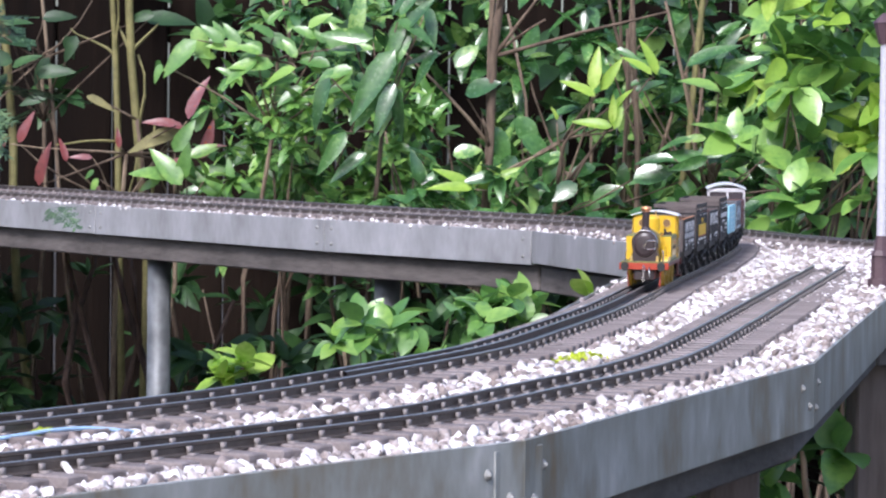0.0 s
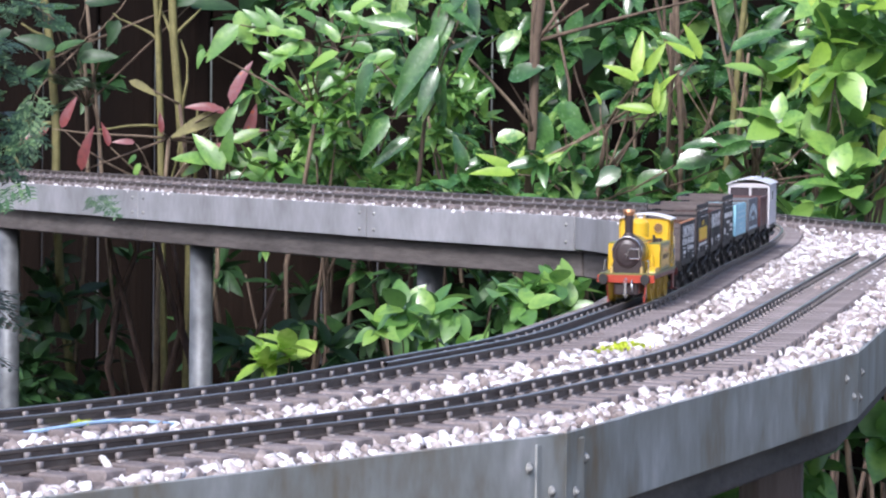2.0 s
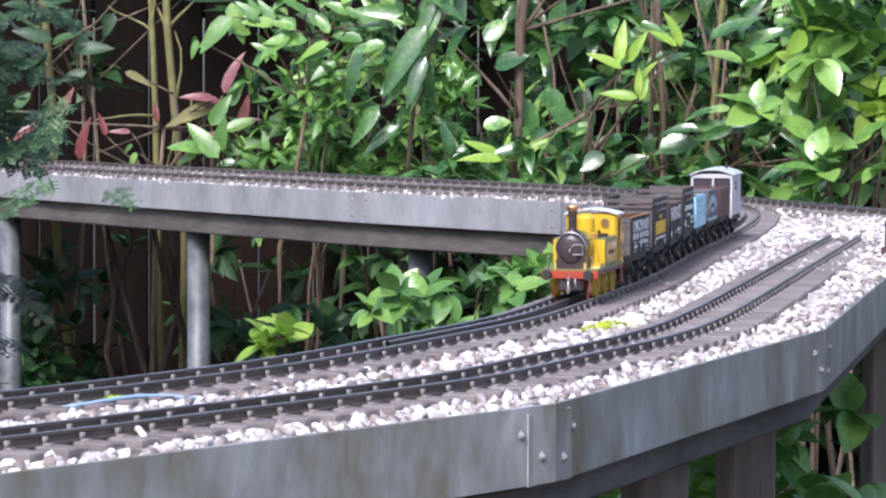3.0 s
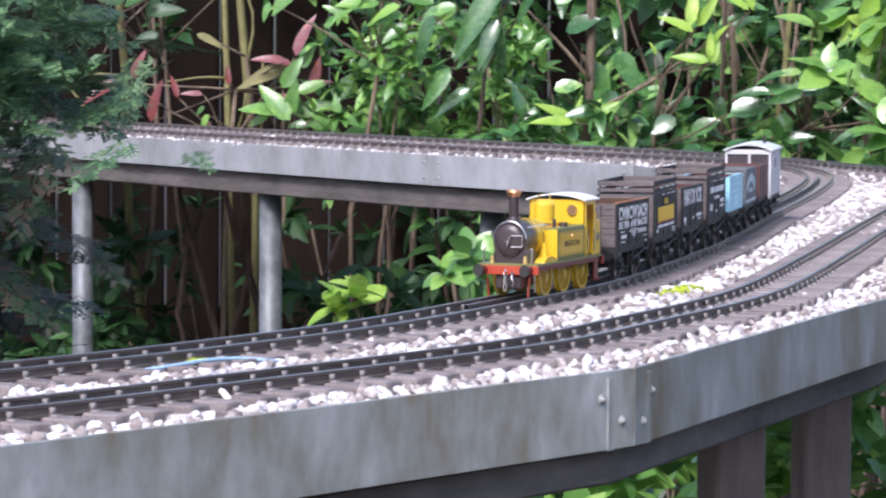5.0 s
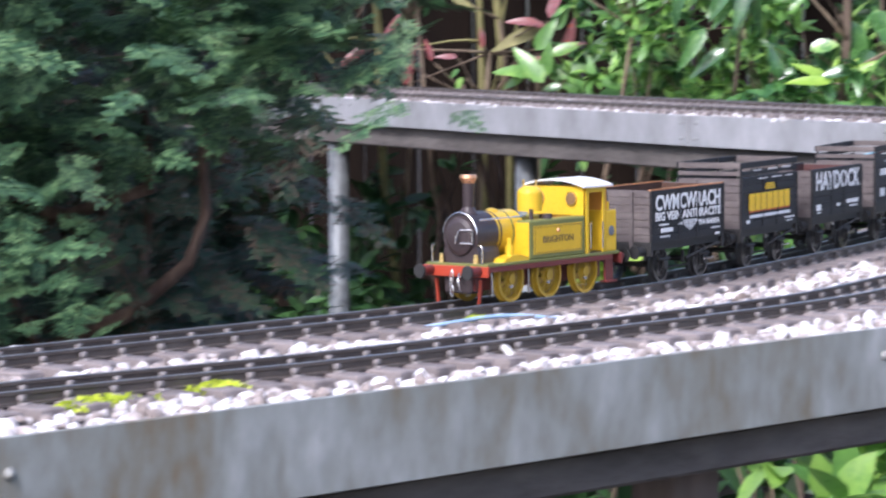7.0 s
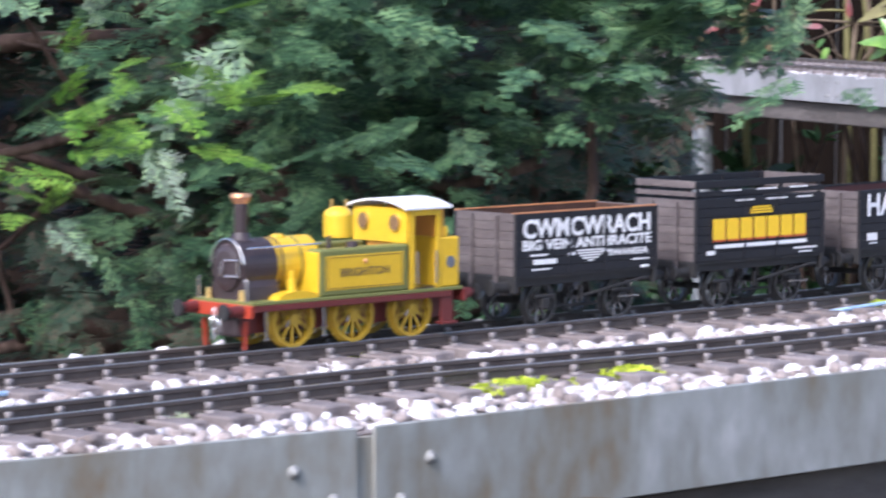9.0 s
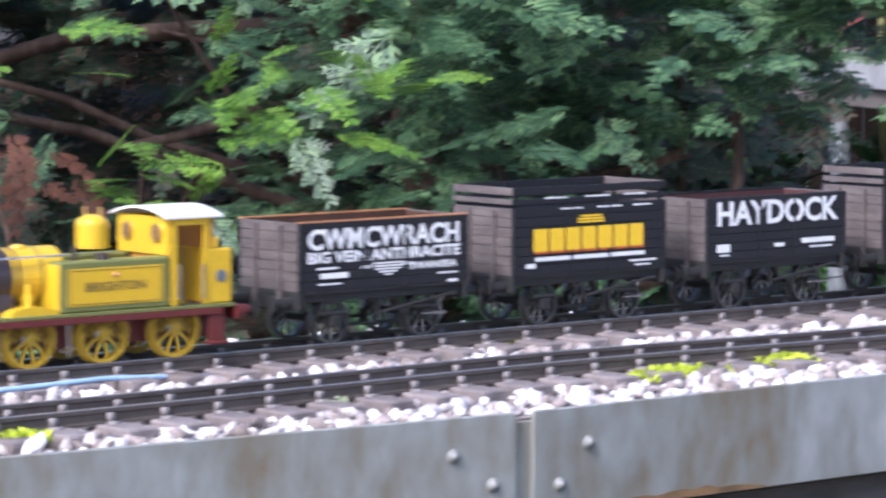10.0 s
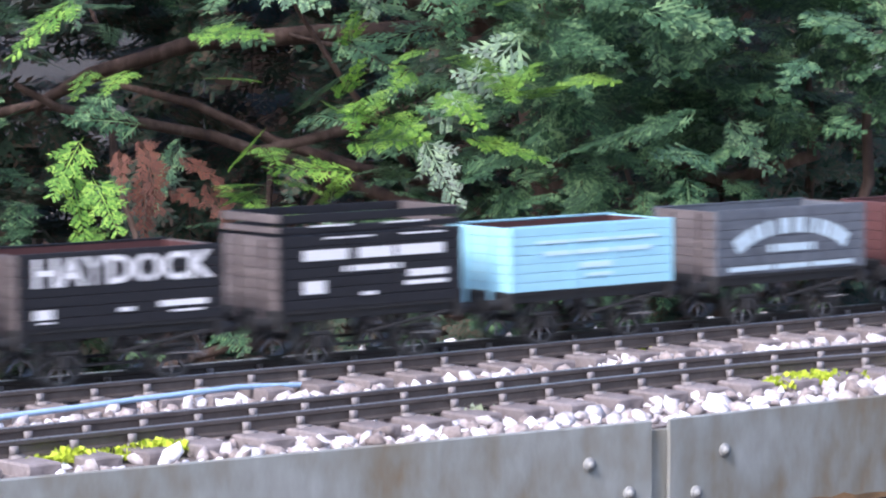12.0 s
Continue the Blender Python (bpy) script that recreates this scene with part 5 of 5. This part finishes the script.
    for x0, x1, y, r, m in ((-0.60, -0.66, 7.6, 0.011, M_STEMGREEN), (-0.65, -0.70, 7.62, 0.009, M_STEMGREEN), (-0.82, -0.95, 7.7, 0.011, M_STEMGREEN), (-0.70, -0.86, 7.7, 0.005, M_STEM), (0.0, 0.13, 7.05, 0.011, M_STEM), (0.05, 0.09, 7.1, 0.010, M_STEM), (0.42, 0.34, 7.1, 0.007, M_STEM), (0.36, 0.52, 7.15, 0.008, M_STEMGREEN)):
        bm = bmesh.new()
        q = stem(bm, rng, (x0, y + 0.02, -0.78), (x1, y, 0.62), r, r * 0.7, 0.015, 9)
        ob = part("bare_stem", bm, m, smooth=True)
        for k in (4, 5, 6, 6):
            d = rng.normal(0, 0.13, 3) * (1, 0.3, 0.6) + (0, -0.03, 0.10)
            bm = bmesh.new()
            stem(bm, rng, q[k], q[k] + d, r * 0.4, r * 0.18, 0.01, 5)
            part("twig", bm, m, ob, smooth=True)
        tagged(ob, "bare upright shrub stem with thin side twigs", "stem", "bare stems")
    for i in range(18):
        bm = bmesh.new()
        x = rng.uniform(0.25, 0.85)
        stem(bm, rng, (x + rng.normal(0, 0.08), 7.5 + rng.uniform(-0.2, 0.2), -0.78), (x + rng.normal(0, 0.18), 7.2 + rng.uniform(-0.15, 0.3), rng.uniform(0.25, 0.6)), rng.uniform(0.004, 0.009), 0.003, 0.03, 7)
        ob = part("bare_stem", bm, M_STEM, smooth=True)
        tagged(ob, "thin brown cane among the hedge leaves", "stem", "bare stems")


def undergrowth():
    S = shrub
    S("fresh broad-leaved plant growing below the railway", 61, (-0.20, -0.01, 4.6, 5.0, -0.20, -0.105), 24, 0.042, LEAF_BROAD, M_SOFTLEAF, per=(4, 7), stems=5, radius=0.003, name="leafy_plant", category="plant")
    S("bright leafy plant beside the deck edge", 62, (0.02, 0.15, 4.4, 4.8, -0.14, -0.075), 32, 0.042, LEAF_BROAD, M_SOFTLEAF, per=(4, 7), stems=5, radius=0.003, name="leafy_plant", category="plant")
    S("two large lime leaves at the deck edge", 63, (0.16, 0.19, 4.3, 4.35, -0.06, -0.035), 3, 0.06, LEAF_BROAD, M_LIME, per=(1, 3), stems=1, radius=0.002, name="leafy_plant", category="plant")
    S("young lime-green plant on a thin stem", 64, (-0.31, -0.25, 4.9, 5.0, -0.19, -0.09), 7, 0.044, LEAF_BROAD, M_LIME, per=(3, 5), stems=2, radius=0.003, name="leafy_plant", category="plant")
    # shrubs under and behind the decks wear leaves with shade painted in
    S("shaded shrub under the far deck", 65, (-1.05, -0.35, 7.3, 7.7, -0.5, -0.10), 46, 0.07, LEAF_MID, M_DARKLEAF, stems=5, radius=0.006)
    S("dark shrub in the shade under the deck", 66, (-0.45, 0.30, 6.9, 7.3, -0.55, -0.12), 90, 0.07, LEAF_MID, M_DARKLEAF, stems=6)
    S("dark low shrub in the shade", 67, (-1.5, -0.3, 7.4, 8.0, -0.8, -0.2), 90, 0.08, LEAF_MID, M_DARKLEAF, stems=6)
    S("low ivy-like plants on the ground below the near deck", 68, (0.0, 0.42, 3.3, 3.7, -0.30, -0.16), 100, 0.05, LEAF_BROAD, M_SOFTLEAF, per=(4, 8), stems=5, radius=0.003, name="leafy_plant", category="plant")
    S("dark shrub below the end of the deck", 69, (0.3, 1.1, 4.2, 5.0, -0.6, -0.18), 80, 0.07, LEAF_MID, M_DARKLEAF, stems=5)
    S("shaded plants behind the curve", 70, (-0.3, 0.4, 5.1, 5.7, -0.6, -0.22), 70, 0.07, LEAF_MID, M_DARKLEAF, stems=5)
    rng = np.random.default_rng(9)
    for i in range(5):
        bm = bmesh.new()
        x = rng.uniform(-0.80, -0.45)
        stem(bm, rng, (x + rng.normal(0, 0.06), 7.25, -0.78), (x + rng.normal(0, 0.12), 7.25 + rng.uniform(-0.1, 0.2), rng.uniform(-0.2, 0.1)), rng.uniform(0.005, 0.014), 0.004, 0.06, 7)
        ob = part("bare_stem", bm, M_CONBARK, smooth=True)
        tagged(ob, "brown leaning stem in the shade of the deck", "stem", "bare stems")


def frond_form():
    """A flat spray one long: a midrib with side sprays, each with small scaly fingers."""
    v, f = [], []

    def blade(x, y, a, l, w, z):
        c, s = math.cos(a), math.sin(a)
        k = len(v)
        for u, t in ((0, -0.35), (0.45, -1), (1, 0), (0.45, 1)):
            v.append((x + c * l * u - s * w * t, y + s * l * u + c * w * t, z - 0.10 * (x + c * l * u) ** 2 - 0.05 * abs(y + s * l * u)))
        f.append((k, k + 1, k + 2, k + 3))

    blade(0, 0, 0, 1.0, 0.010, 0)
    for i in range(11):
        u = 0.10 + 0.082 * i
        for sg in (1, -1):
            l = 0.46 * (1 - u * 0.78) * (0.75 + 0.25 * math.sin(i * 2.1 + sg))
            a = sg * (0.78 - 0.15 * u)
            x0 = u + 0.03 * (sg > 0)
            blade(x0, 0, a, l, 0.017, 0.004 * sg)
            for j in range(4):
                t = 0.22 + 0.2 * j
                for s2 in (1, -1):
                    blade(x0 + math.cos(a) * l * t, math.sin(a) * l * t, a + s2 * 0.62, l * 0.34 * (1 - 0.4 * t), 0.015, 0.003 * s2)
    return np.array(v), np.array(f)


FROND = frond_form()


def fronds(rng, centres, per, length, out=(0.25, -0.8, -0.05), wide=0.55, spread=0.05):
    R, P, S = [], [], []
    for c in centres:
        base = np.array(out) + rng.normal(0, 0.35, 3) * (1.2, 0.5, 0.7)
        base /= np.linalg.norm(base)
        for i in range(rng.integers(*per)):
            x = base + rng.normal(0, wide, 3) * (1, 0.6, 0.6)
            x /= np.linalg.norm(x)
            n = np.array([rng.normal(0, 0.3), -0.45 + rng.normal(0, 0.3), 1.0])
            n -= x * (n @ x)
            n /= np.linalg.norm(n)
            R.append(np.stack([x, np.cross(n, x), n], 1))
            P.append(c + rng.normal(0, spread, 3) - x * length * 0.4)
            S.append(length * rng.uniform(0.6, 1.25))
    return placed(np.array(R), np.array(P), np.array(S))


def conifer():
    rng = np.random.default_rng(21)
    v = tagged(new("conifer"), "dark green cypress with flat sprays and bright yellow-green tips", "conifer")

    def front(x):
        return 2.56 + 0.35 * (x + 0.95) ** 2 + 0.25 * np.clip(x + 0.62, 0, 1)

    n = 440
    x, z = rng.uniform(-1.75, -0.42, n), rng.uniform(-0.06, 0.62, n)
    low = 0.075 + 0.05 * np.sin(x * 9) - 0.05 * (x < -1.05) - 0.03 * (x < -1.2)
    edge = -0.50 + 0.08 * np.sin(z * 11 + 1.0) - 0.20 * np.clip(z - 0.22, 0, 1)
    k = (z > low) & (x < edge) & ~((np.abs(x + 0.98) < 0.11) & (z < 0.22)) & ((x > -0.80) | (rng.uniform(0, 1, n) < 0.6))
    x, z = x[k], z[k]
    y = front(x) + rng.uniform(0.0, 0.42, len(x)) - 0.05 * z
    scatter("spray", FROND[0], FROND[1], fronds(rng, np.stack([x, y, z], 1), (5, 9), 0.082), M_CONIFER, v)
    # low sprays near the track at the thick end
    n = 60
    x, z = rng.uniform(-1.7, -1.05, n), rng.uniform(-0.12, 0.06, n)
    scatter("low_spray", FROND[0], FROND[1], fronds(rng, np.stack([x, 2.53 + rng.uniform(0, 0.25, n), z], 1), (4, 7), 0.075), M_CONIFER, v)
    n = 17
    x, z = rng.uniform(-0.72, -0.57, n), rng.uniform(-0.12, 0.03, n)
    scatter("low_spray", FROND[0], FROND[1], fronds(rng, np.stack([x, 2.62 + rng.uniform(0, 0.2, n), z], 1), (3, 6), 0.065), M_CONIFER, v)
    # low sprays under the tree, shade put into their darker colour
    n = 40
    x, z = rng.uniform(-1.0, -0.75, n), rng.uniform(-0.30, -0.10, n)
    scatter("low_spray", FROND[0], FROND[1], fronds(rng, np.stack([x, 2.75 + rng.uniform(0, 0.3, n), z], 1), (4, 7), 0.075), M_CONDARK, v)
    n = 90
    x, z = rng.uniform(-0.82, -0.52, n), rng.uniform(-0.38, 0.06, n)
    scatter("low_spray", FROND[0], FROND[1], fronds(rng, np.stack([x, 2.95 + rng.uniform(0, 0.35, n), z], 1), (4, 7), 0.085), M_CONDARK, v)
    n = 46
    x, z = rng.uniform(-0.53, -0.415, n), rng.uniform(0.13, 0.26, n)
    scatter("spray", FROND[0], FROND[1], fronds(rng, np.stack([x, 2.85 + rng.uniform(0, 0.2, n), z], 1), (4, 7), 0.075), M_CONIFER, v)
    for k, xa, xb, za, zb in ((34, -0.86, -0.74, -0.10, 0.07), (40, -0.72, -0.57, 0.06, 0.16)):
        x, z = rng.uniform(xa, xb, k), rng.uniform(za, zb, k)
        scatter("spray", FROND[0], FROND[1], fronds(rng, np.stack([x, 2.86 + rng.uniform(0, 0.2, k), z], 1), (4, 7), 0.07), M_CONIFER, v)
    lime = np.array([(-0.845, 2.439, 0.062), (-0.804, 2.453, 0.069), (-0.762, 2.465, 0.065), (-0.716, 2.477, 0.065), (-0.755, 2.468, 0.101), (-0.686, 2.487, 0.132), (-0.663, 2.493, 0.136), (-0.698, 2.484, 0.12), (-0.678, 2.488, 0.093), (-0.815, 2.448, 0.046), (-0.841, 2.438, 0.022), (-0.90, 2.45, 0.128), (-0.99, 2.42, 0.115), (-0.949, 2.401, 0.023), (-0.974, 2.392, 0.027)])
    lime = lime + rng.normal(0, 0.008, lime.shape)
    tagged(scatter("young_spray", FROND[0], FROND[1], fronds(rng, lime, (2, 4), 0.066, (0.45, -0.75, 0.0), 0.4, 0.014), M_CONLIME, v), "bright yellow-green new growth")
    x, z = rng.uniform(-1.25, -0.75, 6), rng.uniform(0.10, 0.24, 6)
    scatter("young_spray", FROND[0], FROND[1], fronds(rng, np.stack([x, front(x) - 0.06, z], 1), (2, 4), 0.066, (0.3, -0.8, 0.1), 0.4, 0.02), M_CONLIME, v)
    tagged(scatter("dead_spray", FROND[0], FROND[1], fronds(rng, np.array([(-0.967, 2.523, 0.039), (-0.948, 2.529, 0.019)]), (3, 5), 0.045, (0.1, -0.4, -0.8), 0.35, 0.012), M_CONDEAD, v), "rust-brown dead spray")
    # inner mass, the tree's inner shade put into its dark spray colour
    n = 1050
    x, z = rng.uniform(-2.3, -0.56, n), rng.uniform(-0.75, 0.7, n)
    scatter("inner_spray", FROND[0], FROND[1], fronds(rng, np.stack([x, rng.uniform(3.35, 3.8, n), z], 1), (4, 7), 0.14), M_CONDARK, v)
    # trunk and bare lower limbs
    part("trunk", tube(bmesh.new(), [(-0.80, 3.25, -0.8), (-0.78, 3.23, -0.3), (-0.82, 3.21, 0.1), (-0.80, 3.19, 0.5), (-0.79, 3.18, 0.8)], [0.055, 0.048, 0.042, 0.036, 0.03], 12), M_CONBARK, v, smooth=True)
    for pts, r in (((( -0.66, 2.99, -0.12), (-0.617, 2.97, -0.098), (-0.565, 2.95, -0.075), (-0.515, 2.95, -0.033), (-0.502, 2.96, 0.006), (-0.507, 2.98, 0.05), (-0.51, 3.0, 0.12)), 0.0085), (((-0.56, 2.95, -0.07), (-0.578, 2.97, -0.035), (-0.596, 2.98, 0.02), (-0.60, 3.0, 0.10)), 0.005), (((-0.615, 2.97, -0.098), (-0.56, 2.99, -0.045), (-0.553, 2.99, 0.025), (-0.56, 3.0, 0.09)), 0.006), (((-0.80, 3.21, 0.0), (-0.70, 3.05, 0.015), (-0.62, 2.97, 0.005), (-0.54, 2.93, 0.03)), 0.007)):
        part("limb", tube(bmesh.new(), pts, [r * (1 - 0.1 * k) for k in range(len(pts))], 10), M_CONBARK, v, smooth=True)
    for i in range(30):
        bm = bmesh.new()
        a = (-0.80 + rng.normal(0, 0.02), 3.21, rng.uniform(-0.45, 0.35))
        b = (rng.uniform(-1.55, -0.48), rng.uniform(2.7, 3.15), a[2] + rng.uniform(-0.12, 0.22))
        q = stem(bm, rng, a, b, rng.uniform(0.006, 0.014), 0.003, 0.05, 8)
        limb = part("limb", bm, M_CONBARK, v, smooth=True)
        for j in (3, 5):
            bm = bmesh.new()
            stem(bm, rng, q[j], np.array(q[j]) + rng.normal(0, 0.10, 3), 0.004, 0.0015, 0.015, 5)
            part("twig", bm, M_CONBARK, limb, smooth=True)


# ---- build
ground()
fence()
the_deck = deck()
deck_posts()
hedge()
undergrowth()
conifer()
signal_lamp()
ballast()
for x, y, l, a in ((0.105, 2.80, 0.05, 60), (-0.351, 1.722, 0.05, 54), (-0.306, 1.787, 0.035, 54), (-0.451, 1.834, 0.02, 54), (-0.568, 1.419, 0.03, 54), (-0.591, 1.388, 0.03, 54), (-0.21, 2.155, 0.014, 40)):
    moss_clump("moss", x, y, l, a, M_MOSS, "bright yellow-green moss on the gravel")
moss_clump("lichen_tuft", -0.476, 1.569, 0.032, 54, M_LICHEN, "pale grey-green tuft growing by the sleepers", 130)
cable([(-0.235, 2.11, -0.007), (-0.207, 2.151, -0.006), (-0.19, 2.18, -0.005), (-0.17, 2.195, -0.006), (-0.155, 2.19, -0.009)], 0.0012, M_WIRE, "blue plastic cable lying on the gravel")
cable([(-0.56, 1.66, -0.009), (-0.587, 1.616, -0.005), (-0.607, 1.577, -0.005), (-0.645, 1.51, -0.006), (-0.70, 1.43, -0.009)], 0.0013, M_WIRE, "blue plastic cable lying between the tracks")
cable([(-0.205, 1.98, -0.008), (-0.192, 1.988, -0.004), (-0.178, 1.972, -0.003), (-0.170, 1.93, -0.006)], 0.0018, M_WHITEWIRE, "short white cable end by the deck edge")
track(line_a, 0.02, 7.4, "train-carrying curved railway track with brown sleepers", third=(-0.002, 2.0, 4.4))
track(line_b, 0.02, 4.05, "outer siding track ending in the gravel")
track(line_c, 0.02, 4.6, "far railway track along the back of the deck")


# ---- the train and its running
loco, loco_sets = locomotive()
wagons = [
    wagon("black coal wagon with white lettering and bare wood inside", M_BLACK, M_GREYEND, M_INWOOD, 0.0600, 7, letters=letters_one),
    wagon("black coke wagon with raised rails and yellow sign", M_BLACK, M_GREYEND, M_BLACK, 0.0715, 7, True, letters=letters_two),
    wagon("black coal wagon with large white name, red inside", M_BLACK, M_GREYEND, M_INRED, 0.0600, 7, letters=letters_three),
    wagon("black coke wagon with raised rails and white writing", M_BLACK, M_GREYEND, M_BLACK, 0.0715, 7, True, letters=letters_four),
    wagon("sky-blue open wagon with red inside", M_BLUE, M_BLUE, M_INRED, 0.0585, 7, letters=letters_five),
    wagon("dark grey wagon with faded arched writing", M_GREY, M_GREYEND, M_GREY, 0.0600, 7, letters=letters_six),
    wagon("plain oxide-brown open goods wagon", M_BROWN, M_BROWN, M_BROWN, 0.0580, 6),
    brake_van(),
]
# seconds, and how far along the track the chimney stands
RUN = ((0, 3.186), (1.5, 2.82), (2.5, 2.61), (3, 2.505), (5.5, 1.981), (6, 1.865), (7, 1.625), (7.5, 1.505), (7.7, 1.458), (9.3, 1.055), (9.5, 1.003), (10, 0.881), (10.5, 0.757), (11, 0.629), (11.5, 0.499), (12, 0.371))
CHIMNEY, FIRST, PITCH = 0.0551, 0.2235, 0.1396


def run(t):
    return float(np.interp(t, RUN_T, RUN_S))


RUN_T = np.linspace(-0.5, 12.5, 400)
RUN_S = np.polyval(np.polyfit([r[0] for r in RUN], [r[1] for r in RUN], 5), RUN_T)


def stand(s, base):
    """The pose of a vehicle whose middle stands at s, on wheels base either side."""
    f, b = at(line_a, s - base), at(line_a, s + base)
    m = (f + b) / 2
    d = f - b
    return pose(m[0], m[1], 0, 0, 0, math.degrees(math.atan2(d[1], d[0])))


def motions():
    ts = [i * 0.25 for i in range(49)]
    walk(loco, [(t, stand(run(t) + CHIMNEY, 0.040)) for t in ts])
    for i, w in enumerate(wagons):
        walk(w, [(t, stand(run(t) + FIRST + i * PITCH + (0.003 if i == 7 else 0), 0.0297)) for t in ts])
    fine = [i / 15 for i in range(181)]
    for w, x, r in loco_sets + WHEEL_W:
        walk(w, [(t, pose(x, 0, r) @ Matrix.Rotation((run(0) - run(t)) / r, 4, "Y")) for t in fine])


motions()
